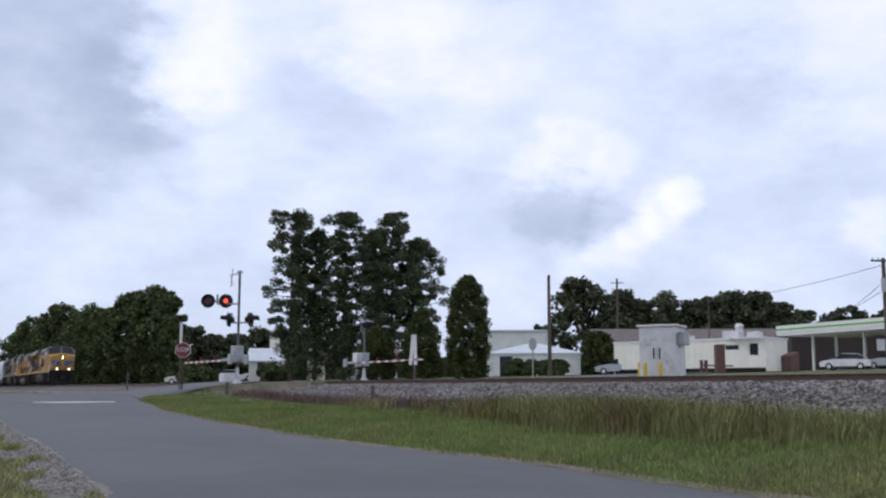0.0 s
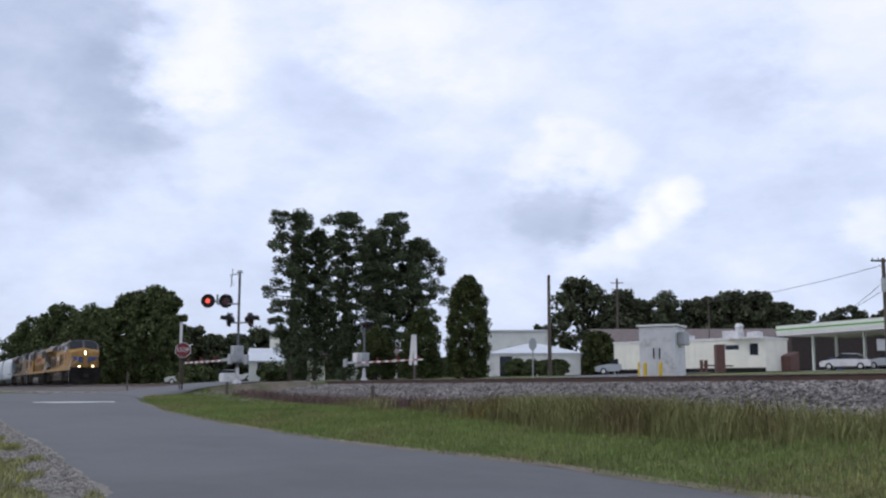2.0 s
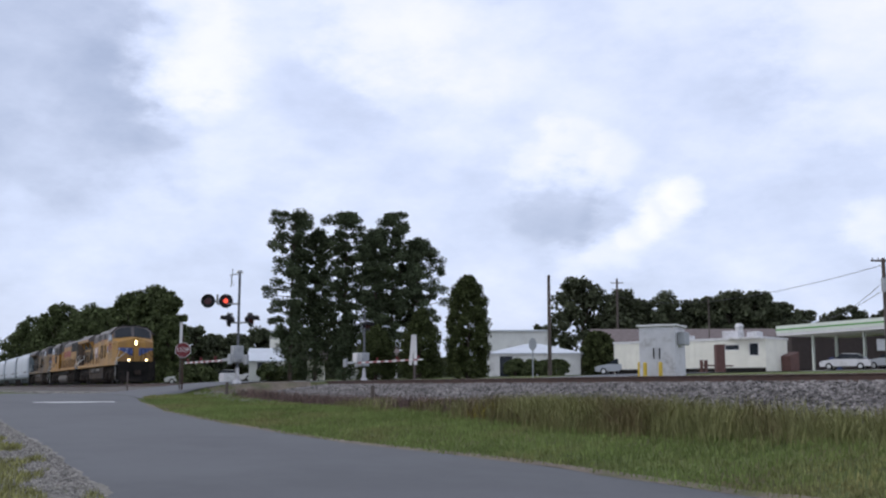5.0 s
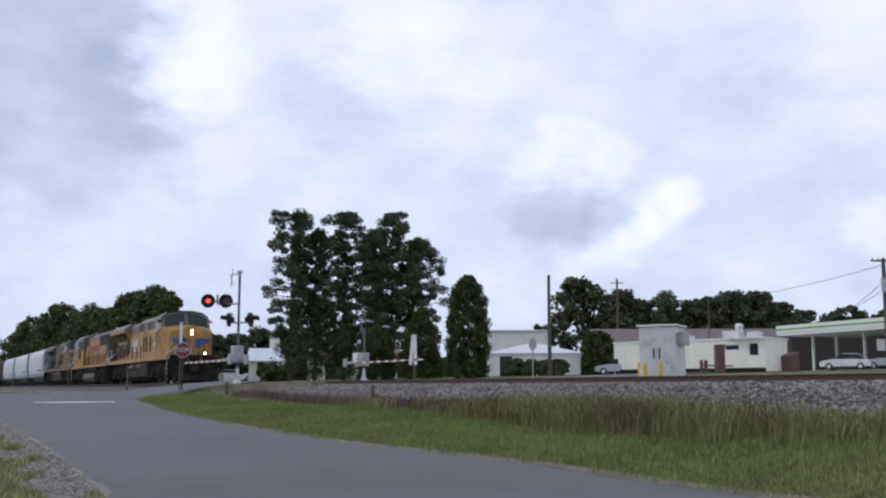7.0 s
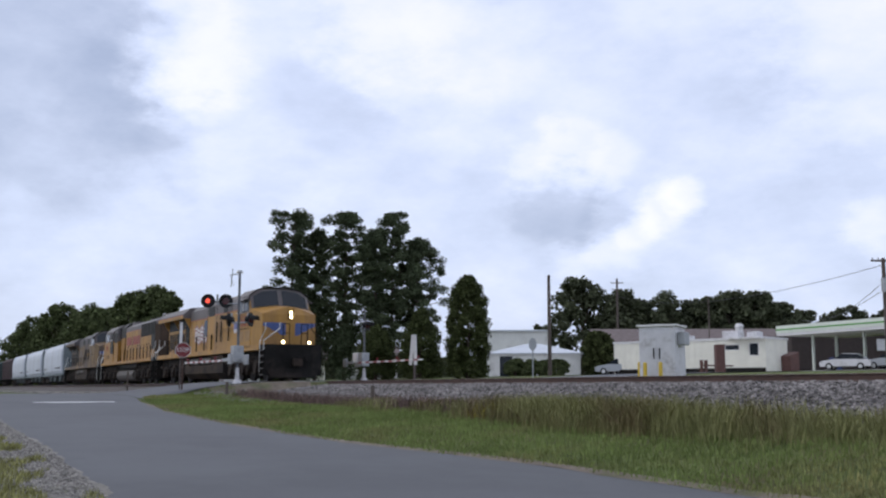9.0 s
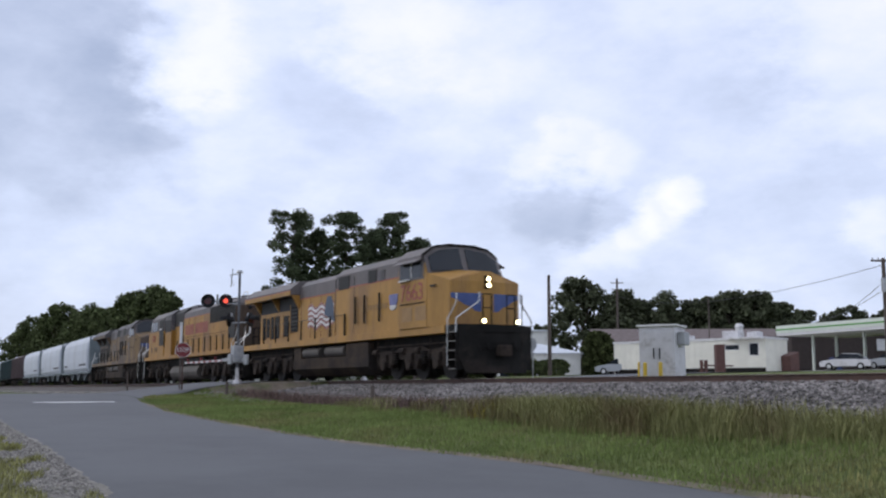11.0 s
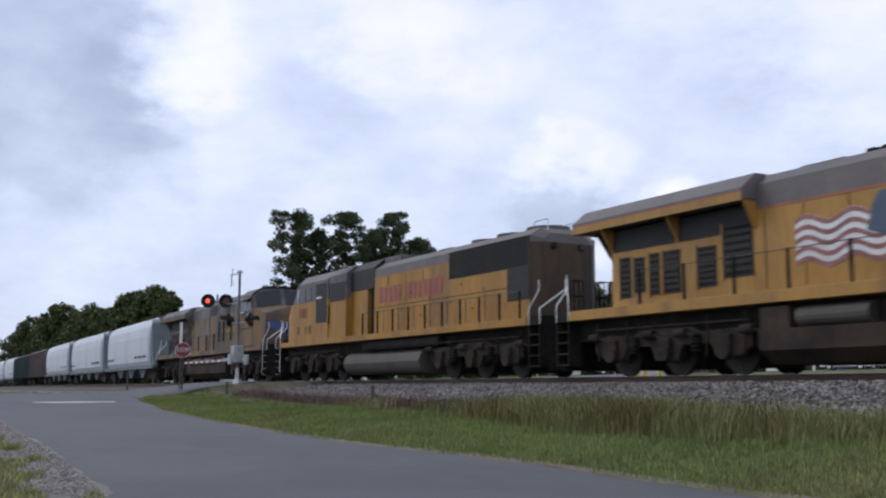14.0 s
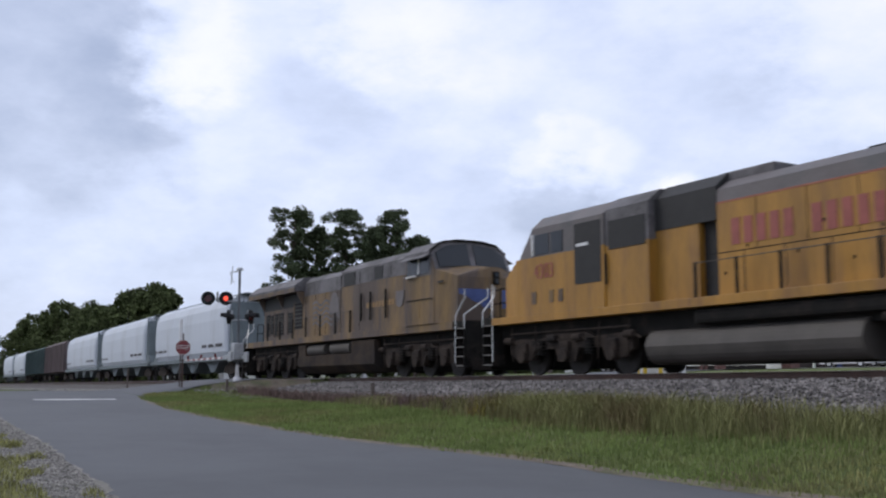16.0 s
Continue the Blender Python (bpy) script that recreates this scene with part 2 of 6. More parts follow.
# ---- building blocks ----
def thing(name, label, category, m=None, group="", kind=""):
    ob = new(name)
    ob.empty_display_size = 0.2
    if m is not None:
        ob.matrix_basis = m
    return tagged(ob, label, category, group, kind)


def part(name, bm, mat_name, parent=None, label=""):
    me = bpy.data.meshes.new(name)
    bm.to_mesh(me)
    bm.free()
    me.materials.append(M[mat_name])
    ob = new(name, me)
    if parent is not None:
        ob.parent = parent
    return tagged(ob, label)


def B():
    return bmesh.new()


def box(bm, x0, x1, y0, y1, z0, z1, bevel=0.0):
    r = bmesh.ops.create_cube(bm, size=1)
    bmesh.ops.transform(bm, verts=r["verts"], matrix=Matrix.Translation(((x0 + x1) / 2, (y0 + y1) / 2, (z0 + z1) / 2)) @ Matrix.Diagonal((x1 - x0, y1 - y0, z1 - z0, 1)))
    if bevel:
        es = list({e for v in r["verts"] for e in v.link_edges})
        bmesh.ops.bevel(bm, geom=es, offset=bevel, segments=2, affect="EDGES", profile=0.6)
    return bm


def rod(bm, a, b, r, r2=None, seg=8):
    a, b = Vector(a), Vector(b)
    d = b - a
    k = bmesh.ops.create_cone(bm, cap_ends=True, segments=seg, radius1=r, radius2=r if r2 is None else r2, depth=d.length)
    bmesh.ops.transform(bm, verts=k["verts"], matrix=Matrix.Translation((a + b) / 2) @ d.to_track_quat("Z", "Y").to_matrix().to_4x4())
    return bm


def prism(bm, profile, x0, x1, axis="x", taper=None):
    """A solid from a closed outline: (y, z) along x, (x, z) along y, or (x, y) along z."""
    def at(p, q):
        return {"x": (q, p[0], p[1]), "y": (p[0], q, p[1]), "z": (p[0], p[1], q)}[axis]
    a = [bm.verts.new(at(p, x0)) for p in profile]
    b = [bm.verts.new(at(p, x1)) for p in (taper or profile)]
    fs = [bm.faces.new(a), bm.faces.new(b[::-1])]
    n = len(a)
    for i in range(n):
        fs.append(bm.faces.new((a[i], b[i], b[(i + 1) % n], a[(i + 1) % n])))
    bmesh.ops.recalc_face_normals(bm, faces=fs)
    return bm


def raw(name, verts, faces, mat_name, parent=None, label="", smooth=False):
    me = bpy.data.meshes.new(name)
    me.from_pydata(verts, [], faces)
    me.materials.append(M[mat_name])
    if smooth:
        me.shade_smooth()
    ob = new(name, me)
    if parent is not None:
        ob.parent = parent
    return tagged(ob, label)


# ---- ground ----
def ramp(v, a, b):
    t = min(1.0, max(0.0, (v - a) / (b - a)))
    return t * t * (3 - 2 * t)


def road_level(x):
    t = min(1.0, max(0.0, (-10 - x) / 30))
    return -1.7 + 1.1 * t


def crossing_level(y):
    if y < -2.6:
        return -0.6 + 0.56 * ramp(y, -9.5, -2.6)
    if y < 2.6:
        return -0.04
    return float(np.interp(y, (2.6, 14, 22, 42, 90), (-0.04, 0.17, 0.5, 0.85, 2.0)))


def bend(x):
    """How far the line swings aside beyond the crossing: an easy curve, then straight again."""
    d = max(0.0, -44.0 - x)
    return 0.0415 * (d * d / 70.0 if d < 35 else d - 17.5)


def road_edge(x):
    """The edge of the asphalt towards the railway: the road bends and widens."""
    return float(np.interp(x, (-40, -37.7, -33.9, -28.8, -24.2, -21.1, -18.7, -17.2, -15.9, -14.6, -13.2, -11.0, -8.0, 20),
                           (-9.5, -9.54, -10.16, -10.66, -10.54, -10.28, -9.98, -9.55, -9.14, -8.82, -8.62, -8.38, -8.15, -8.0)))


def ground_level(x, y):
    zr = road_level(x)
    e = road_edge(x)
    y -= bend(x)
    if y < e:
        z = zr
    elif y < -4.7:
        z = zr + (max(-0.85, zr) - zr) * min(1, (y - e) / (-4.7 - e))
    elif y < -2.6:
        z = max(-0.85, zr) + (-0.55 - max(-0.85, zr)) * (y + 4.7) / 2.1
    elif y < 3:
        z = -0.55
    else:
        z = float(np.interp(y, (3, 6, 14, 22, 42, 90), (-0.55, -0.25, 0.15, 0.5, 0.85, 2.0)))
    w = ramp(x, -50.0, -49.0) * (1 - ramp(x, -41.0, -40.2))
    if abs(x + 45) < 7 and -12 < y < 60:
        z += (crossing_level(y) - z) * w
    return z


def steps(*runs):
    out = []
    for a, b, d in runs:
        n = max(1, round((b - a) / d))
        out += [a + (b - a) * i / n for i in range(n)]
    return out + [runs[-1][1]]


def sheet(name, xs, ys, level, mat_name, lift=0.0):
    nx = len(xs)
    verts = [(x, y, level(x, y) + lift) for y in ys for x in xs]
    faces = [(j * nx + i, j * nx + i + 1, (j + 1) * nx + i + 1, (j + 1) * nx + i) for j in range(len(ys) - 1) for i in range(nx - 1)]
    return raw(name, verts, faces, mat_name, smooth=True)


ground = sheet("ground", steps((-2500, -300, 220), (-300, -60, 6), (-60, 25, 0.5), (25, 100, 7.5), (100, 900, 160)),
               steps((-900, -60, 120), (-60, -20, 5), (-20, 12, 0.3), (12, 60, 3), (60, 120, 6), (120, 2500, 240)), ground_level, "grass")
tagged(ground, "green and dry grassy ground rising gently behind the railway", "ground", kind="structure")
road_xs, road_vs, road_fs = steps((-52, 20, 0.5), (20, 60, 5)), [], []
for x in road_xs:
    road_vs += [(x, -16.1 + (road_edge(x) + 16.1) * k / 12, road_level(x) + 0.035) for k in range(13)]
for i in range(len(road_xs) - 1):
    road_fs += [(13 * i + k, 13 * i + 13 + k, 13 * i + 14 + k, 13 * i + 1 + k) for k in range(12)]
road = raw("road", road_vs, road_fs, "asphalt", smooth=True)
tagged(road, "worn grey asphalt road beside the railway", "road", kind="structure")
cross = sheet("road", [-49 + 0.5 * i for i in range(17)], steps((-60, -15.5, 4), (-15.5, 3, 0.4), (3, 60, 2)), ground_level, "asphalt", 0.042)
tagged(cross, "grey asphalt side road climbing over the level crossing", "road", kind="structure")


def corner_x(y):
    """Edge of the asphalt on the inside of the corner."""
    return -36.5 - 4.6 * math.sqrt(max(0.0, 1 - ((y + 4.9) / 4.6) ** 2)) if y > -9.5 else -36.5


def flare():
    verts, faces, n, m = [], [], 14, 8
    for j in range(n + 1):
        y = -9.5 + 4.6 * j / n
        a, c = corner_x(y), -41.2
        for i in range(m + 1):
            x = c + (max(a, c) - c) * i / m
            verts.append((x, y, ground_level(x, y) + 0.039))
    for j in range(n):
        faces += [(j * (m + 1) + i, j * (m + 1) + i + 1, (j + 1) * (m + 1) + i + 1, (j + 1) * (m + 1) + i) for i in range(m)]
    return raw("road", verts, faces, "asphalt", smooth=True)


tagged(flare(), "grey asphalt corner widening towards the crossing", "road", kind="structure")


def ragged_strip(name, x0, x1, edge, width, rough, mat_name, lift, label, category, seed):
    """A strip along the road with a ragged inner edge that spills over the asphalt."""
    rng = np.random.default_rng(seed)
    verts, faces = [], []
    n = int((x1 - x0) / 0.12)
    for i in range(n + 1):
        x = x0 + (x1 - x0) * i / n
        j = rough * (noise.noise(Vector((x * 0.7, seed, 0))) + 0.5 * noise.noise(Vector((x * 3.1, seed, 4))) + 0.15 * rng.random())
        for k in range(4):
            y = edge(x) + j * (1 - k / 3) + width * k / 3
            verts.append((x, y, ground_level(x, y) + lift))
    faces = [(4 * i + k, 4 * i + 4 + k, 4 * i + 5 + k, 4 * i + 1 + k) for i in range(n) for k in range(3)]
    tagged(raw(name, verts, faces, mat_name), label, category, kind="structure")


def verge_line(x):
    """The other edge of the road, towards the gravel shoulder."""
    return float(np.interp(x, (-30, -19, -12), (-15.28, -15.32, -15.62)))


ragged_strip("gravel_verge", -58, 12, verge_line, -2.9, 0.16, "gravel", 0.040, "pale gravel shoulder spilling over the road edge", "gravel", 3)
ragged_strip("dirt_edge", -36.3, 30, lambda x: road_edge(x) - 0.06, 0.26, 0.12, "dirt", 0.039, "tan dusty edge between road and grass", "dirt", 5)


# ---- railway ----
def ballast_bed():
    xs = steps((-400, -90, 10), (-90, 30, 1), (30, 200, 20))
    prof = [(-4.75, -1.2), (-4.7, -0.86), (-2.2, -0.30), (-1.36, -0.20), (1.36, -0.20), (2.2, -0.30), (4.6, -0.7), (4.65, -1.2)]
    verts, faces = [], []
    for x in xs:
        toe = max(-0.86, road_level(x) - 0.03)
        verts += [(x, y + bend(x), toe if i in (1,) else z) for i, (y, z) in enumerate(prof)]
    n = len(prof)
    for i in range(len(xs) - 1):
        faces += [(i * n + k, (i + 1) * n + k, (i + 1) * n + k + 1, i * n + k + 1) for k in range(n - 1)]
    return raw("ballast", verts, faces, "ballast")


tagged(ballast_bed(), "bank of grey crushed stone ballast under the track", "ballast", kind="structure")

track = thing("railway_track", "single railway track, rusty rails on dark timber ties", "track", kind="structure")


def swept(profile):
    """A closed outline (y, z) drawn along the line."""
    xs = steps((-400, -90, 10), (-90, -50, 2), (-50, 200, 50))
    n = len(profile)
    verts = [(x, y + bend(x), z) for x in xs for y, z in profile]
    faces = [(i * n + k, (i + 1) * n + k, (i + 1) * n + (k + 1) % n, i * n + (k + 1) % n) for i in range(len(xs) - 1) for k in range(n)]
    return verts, faces


for y in (-0.7525, 0.7525):
    raw("rail", *swept([(y - 0.075, -0.17), (y + 0.075, -0.17), (y + 0.07, -0.15), (y + 0.012, -0.13), (y + 0.012, -0.04), (y + 0.037, -0.03), (y + 0.037, -0.004), (y - 0.037, -0.004), (y - 0.037, -0.03), (y - 0.012, -0.04), (y - 0.012, -0.13), (y - 0.07, -0.15)]), "rail", track)
    raw("rail_head", *swept([(y - 0.030, -0.004), (y + 0.030, -0.004), (y + 0.030, 0.0), (y - 0.030, 0.0)]), "railtop", track, "bright worn running surface")


# ---- locomotives ----
def speed_place(t):
    u = t - 12.0
    return -20.5688 + 9.08 * u + 0.012 * min(0.0, u) ** 2


def word(parent, text, x, y, z, size, mat_name, side, label, narrow=0.8):
    cu = bpy.data.curves.new("word", "FONT")
    cu.body, cu.size, cu.align_x, cu.align_y, cu.extrude = text, size, "CENTER", "CENTER", 0.004
    tmp = bpy.data.objects.new("word", cu)
    scene.collection.objects.link(tmp)
    me = bpy.data.meshes.new_from_object(tmp.evaluated_get(bpy.context.evaluated_depsgraph_get()))
    bpy.data.objects.remove(tmp)
    me.transform(pose(0, 0, 0, 90, 0, 0 if side < 0 else 180) @ Matrix.Diagonal((narrow, 1, 1, 1)))
    me.materials.append(M[mat_name])
    w = new("word", me)
    w.location = (x, y, z)
    w.parent = parent
    return tagged(w, label)


def bars(parent, name, mat_name, x0, x1, y, z0, z1, n, fill=0.62, depth=0.012, label="", skip=()):
    b = B()
    w = (x1 - x0) / n
    for i in range(n):
        if i not in skip:
            box(b, x0 + i * w, x0 + (i + fill) * w, y - depth, y + depth, z0, z1)
    return tagged(part(name, b, mat_name, parent, label), kind="stuff")


def wheelset(parent, x, r):
    b = B()
    for y in (-0.75, 0.75):
        rod(b, (0, y - 0.065, 0), (0, y + 0.065, 0), r, seg=24)
        rod(b, (0, y - 0.1, 0), (0, y + 0.1, 0), r * 0.45, seg=16)
        for k in range(6):
            a = k * math.pi / 3
            rod(b, (r * 0.7 * math.cos(a), y - 0.075, r * 0.7 * math.sin(a)), (r * 0.7 * math.cos(a), y + 0.075, r * 0.7 * math.sin(a)), r * 0.09, seg=6)
    rod(b, (0, -1.0, 0), (0, 1.0, 0), 0.09, seg=10)
    ob = part("wheelset", b, "wheel", parent)
    ob.location = (x, 0, r)
    return ob


def six_wheel_truck(loco, xc, half=2.0, r=0.53):
    for side in (-1, 1):
        y = side * 1.17
        b = B()
        pr = [(xc - half - 0.75, 0.62), (xc - half - 0.75, 0.98), (xc - half - 0.2, 1.05), (xc - 1.2, 1.0), (xc - 0.9, 1.14), (xc + 0.9, 1.14), (xc + 1.2, 1.0),
              (xc + half + 0.2, 1.05), (xc + half + 0.75, 0.98), (xc + half + 0.75, 0.62), (xc + half + 0.35, 0.42), (xc + half - 0.35, 0.42), (xc + half - 0.5, 0.72),
              (xc + 0.55, 0.72), (xc + 0.4, 0.36), (xc - 0.4, 0.36), (xc - 0.55, 0.72), (xc - half + 0.5, 0.72), (xc - half + 0.35, 0.42), (xc - half - 0.35, 0.42)]
        prism(b, pr, y - 0.1, y + 0.1, axis="y")
        part("truck_frame", b, "truck", loco)
        for k in (-1, 0, 1):
            b = B()
            x = xc + k * half
            rod(b, (x, y, r), (x, y + side * 0.26, r), 0.19, seg=14)
            box(b, x - 0.2, x + 0.2, y - 0.02, y + side * 0.2 + 0.02, r + 0.1, r + 0.38, 0.03) if side > 0 else box(b, x - 0.2, x + 0.2, y - 0.22, y + 0.02, r + 0.1, r + 0.38, 0.03)
            part("axle_box", b, "truck", loco)
        for k in (-0.55, 0.55):
            b = B()
            x = xc + k * half
            for q in range(5):
                rod(b, (x, y + side * 0.16, 0.55 + q * 0.09), (x, y + side * 0.16, 0.6 + q * 0.09), 0.13, seg=12)
            part("spring", b, "black", loco)
        for k in (-1.35, -0.28, 0.28, 1.35):
            b = B()
            x = xc + k * half
            rod(b, (x - 0.18, y + side * 0.16, 1.0), (x + 0.18, y + side * 0.16, 1.0), 0.1, seg=12)
            rod(b, (x + 0.18, y + side * 0.16, 1.0), (x + 0.45, y + side * 0.16, 0.88), 0.03, seg=6)
            part("brake_cylinder", b, "truck", loco)
        b = B()
        for k in (-1.32, -0.72, 0.72, 1.32):
            rod(b, (xc + k * half, y + side * 0.12, 1.4), (xc + k * half * 0.97, y + side * 0.14, 0.4), 0.022, seg=6)
        rod(b, (xc - half - 0.7, y + side * 0.13, 1.2), (xc + half + 0.7, y + side * 0.13, 1.2), 0.025, seg=6)
        part("sand_pipe", b, "truck", loco)
    # black motor-sized blocks added to give the deep shade between the wheels
    for k in (-1, 0, 1):
        b = B()
        box(b, xc + k * half - 0.75, xc + k * half + 0.55, -0.62, 0.62, 0.16, 0.98, 0.06)
        part("motor_shade_block", b, "black", loco)
    return [wheelset(loco, xc + k * half, r) for k in (-1, 0, 1)]


def pilot_end(loco, x, way, bright):
    """The end of a locomotive at x, facing way (+1 or -1): plate, plow, coupler, steps and rails."""
    def X(d):
        return x + way * d
    b = B()
    prism(b, [(X(0.0), -1.45), (X(0.72), -1.45), (X(1.08), -0.6), (X(1.08), 0.6), (X(0.72), 1.45), (X(0.0), 1.45)], 1.52, 1.76, axis="z")
    part("end_platform", b, "black", loco)
    b = B()
    prism(b, [(X(0.7), -1.4), (X(0.76), -1.4), (X(1.05), -0.58), (X(1.05), 0.58), (X(0.76), 1.4), (X(0.7), 1.4)], 0.6, 1.53, axis="z")
    prism(b, [(X(0.7), -1.36), (X(0.78), -1.36), (X(1.08), -0.55), (X(1.08), 0.55), (X(0.78), 1.36), (X(0.7), 1.36)], 0.62, 0.18, axis="z",
          taper=[(X(0.7), -1.15), (X(0.86), -1.15), (X(1.18), -0.4), (X(1.18), 0.4), (X(0.86), 1.15), (X(0.7), 1.15)])
    part("plow", b, "black", loco)
    b = B()
    lo, hi = sorted((X(0.6), X(1.25)))
    box(b, lo, hi, -0.16, 0.16, 0.76, 1.04, 0.03)
    lo, hi = sorted((X(1.2), X(1.42)))
    box(b, lo, hi, -0.2, 0.26, 0.72, 1.08, 0.05)
    part("coupler", b, "truck", loco)
    for side in (-1, 1):
        for i in range(5):
            b = B()
            lo, hi = sorted((X(0.2), X(0.68)))
            z = 0.3 + i * 0.3
            box(b, lo, hi, min(side * 1.05, side * 1.48), max(side * 1.05, side * 1.48), z, z + 0.035)
            part("step", b, "step" if bright else "truck", loco)
        for d in (0.15, 0.68):
            b = B()
            box(b, min(X(d), X(d + 0.04)), max(X(d), X(d + 0.04)), min(side * 1.02, side * 1.48), max(side * 1.02, side * 1.48), 0.28, 1.55)
            part("step_side", b, "black", loco)
        b = B()
        y = side * 1.47
        for d, dx in ((0.16, 0.36), (0.72, 0.46)):
            inner = 0.88 if d < 0.2 else 0.55
            pts = [(X(d), y, 0.4 if bright and d < 0.2 else 1.5), (X(d), y, 1.95), (X(d + dx * 0.8), y * inner, 2.5), (X(d + dx * 0.8), y * inner, 2.8)]
            for p, q in zip(pts, pts[1:]):
                rod(b, p, q, 0.022, seg=6)
        part("grab_rail", b, "chrome" if side < 0 else "truck", loco, "pale grab rails by the steps" if side < 0 else "")
    for y in (-0.62, -0.3, 0.3, 0.62):
        b = B()
        rod(b, (X(1.03), y, 1.7), (X(1.03), y, 2.75), 0.024, seg=6)
        part("end_post", b, "black", loco)
    for y in (-0.62, 0.3):
        for z in (2.75, 2.3):
            b = B()
            rod(b, (X(1.03), y, z), (X(1.03), y + 0.32, z), 0.02, seg=6)
            part("end_rail", b, "black", loco)
    b = B()
    for i in range(5):
        for k in range(6):
            a0, a1 = k * math.pi / 6 + math.pi, (k + 1) * math.pi / 6 + math.pi
            y = -0.75 + i * 0.36
            rod(b, (X(1.1), y + 0.16 * math.cos(a0), 1.2 + 0.3 * math.sin(a0)), (X(1.1), y + 0.16 * math.cos(a1), 1.2 + 0.3 * math.sin(a1)), 0.025, seg=5)
    part("air_hose", b, "black", loco)


def lamp(loco, x, y, z, r, way, lit, name="headlight"):
    b = B()
    rod(b, (x - way * 0.12, y, z), (x, y, z), r * 1.25, seg=16)
    h = part(name, b, "black", loco)
    b = B()
    rod(b, (x - way * 0.01, y, z), (x + way * 0.02, y, z), r, seg=16)
    part("lens", b, "headlight" if lit else "window", h, "glowing lens" if lit else "dark unlit lens")


def flag_sign(loco, x0, x1, z0, z1, y, faded):
    """A waving striped flag on the hood side."""
    n, rows = 26, 9
    for name, mat_name, lo, hi in (("flag_stripe", "flagred" if not faded else "grey3", 0, 1), ("flag_field", "flagblue" if not faded else "grey", 0, 0)):
        b = B()
        if name == "flag_field":
            prism(b, [(x1 - 1.0, z1 - 0.45), (x1 - 0.5, z1 - 0.62), (x1 + 0.12, z1 - 0.85), (x1 - 0.12, z1 + 0.05), (x1 - 0.3, z1 + 0.28), (x1 - 0.68, z1 + 0.3), (x1 - 0.85, z1 + 0.05)], y - 0.016, y - 0.004, axis="y")
        else:
            for r in range(0, rows):
                if r % 2:
                    continue
                for i in range(n):
                    u0, u1 = i / n, (i + 1) / n
                    za = [z0 + (z1 - z0) * (r + 0.0) / rows + 0.09 * math.sin(u * 15) for u in (u0, u1)]
                    h = (z1 - z0) / rows * 0.95
                    xa, xb = x0 + (x1 - x0) * u0, x0 + (x1 - x0) * u1
                    vs = [b.verts.new(p) for p in ((xa, y - 0.012, za[0]), (xb, y - 0.012, za[1]), (xb, y - 0.012, za[1] + h), (xa, y - 0.012, za[0] + h))]
                    b.faces.new(vs)
        part(name, b, mat_name, loco)
    b = B()
    for i in range(n):
        u0, u1 = i / n, (i + 1) / n
        xa, xb = x0 + (x1 - x0) * u0, x0 + (x1 - x0) * u1
        s0, s1 = 0.09 * math.sin(u0 * 15), 0.09 * math.sin(u1 * 15)
        vs = [b.verts.new(p) for p in ((xa, y - 0.007, z0 + s0), (xb, y - 0.007, z0 + s1), (xb, y - 0.007, z1 + s1), (xa, y - 0.007, z1 + s0))]
        b.faces.new(vs)
    part("flag_ground", b, "white" if not faded else "yellow3", loco)


def body_profile(half, top, chamfer_y, chamfer_z, z0=1.76):
    return [(-half, z0), (half, z0), (half, top - chamfer_z), (half - chamfer_y, top), (-half + chamfer_y, top), (-half, top - chamfer_z)]


def side_pair(loco, name, mat_name, x0, x1, half, z0, z1, proud=0.015, label="", bevel=0.0):
    for side in (-1, 1):
        b = B()
        y = side * half
        box(b, x0, x1, y - proud, y + proud, z0, z1, bevel)
        part(name, b, mat_name, loco, label)


def louvres(loco, x0, x1, half, z0, z1, n):
    for side in (-1, 1):
        b = B()
        for i in range(n):
            z = z0 + (z1 - z0) * (i + 0.5) / n
            box(b, x0 + 0.03, x1 - 0.03, side * half - 0.03, side * half + 0.03, z - (z1 - z0) / n * 0.25, z + (z1 - z0) / n * 0.2)
        part("louvre", b, "black", loco)


def handrails(loco, xs, y, z0, z1, mat_name="black"):
    for side in (-1, 1):
        for x in xs:
            b = B()
            box(b, x - 0.03, x + 0.03, side * y - 0.025, side * y + 0.025, z0, z1)
            part("handrail_post", b, mat_name, loco)
        b = B()
        rod(b, (min(xs), side * y, z1 - 0.02), (max(xs), side * y, z1 - 0.02), 0.012, seg=6)
        part("handrail", b, "tank2", loco)


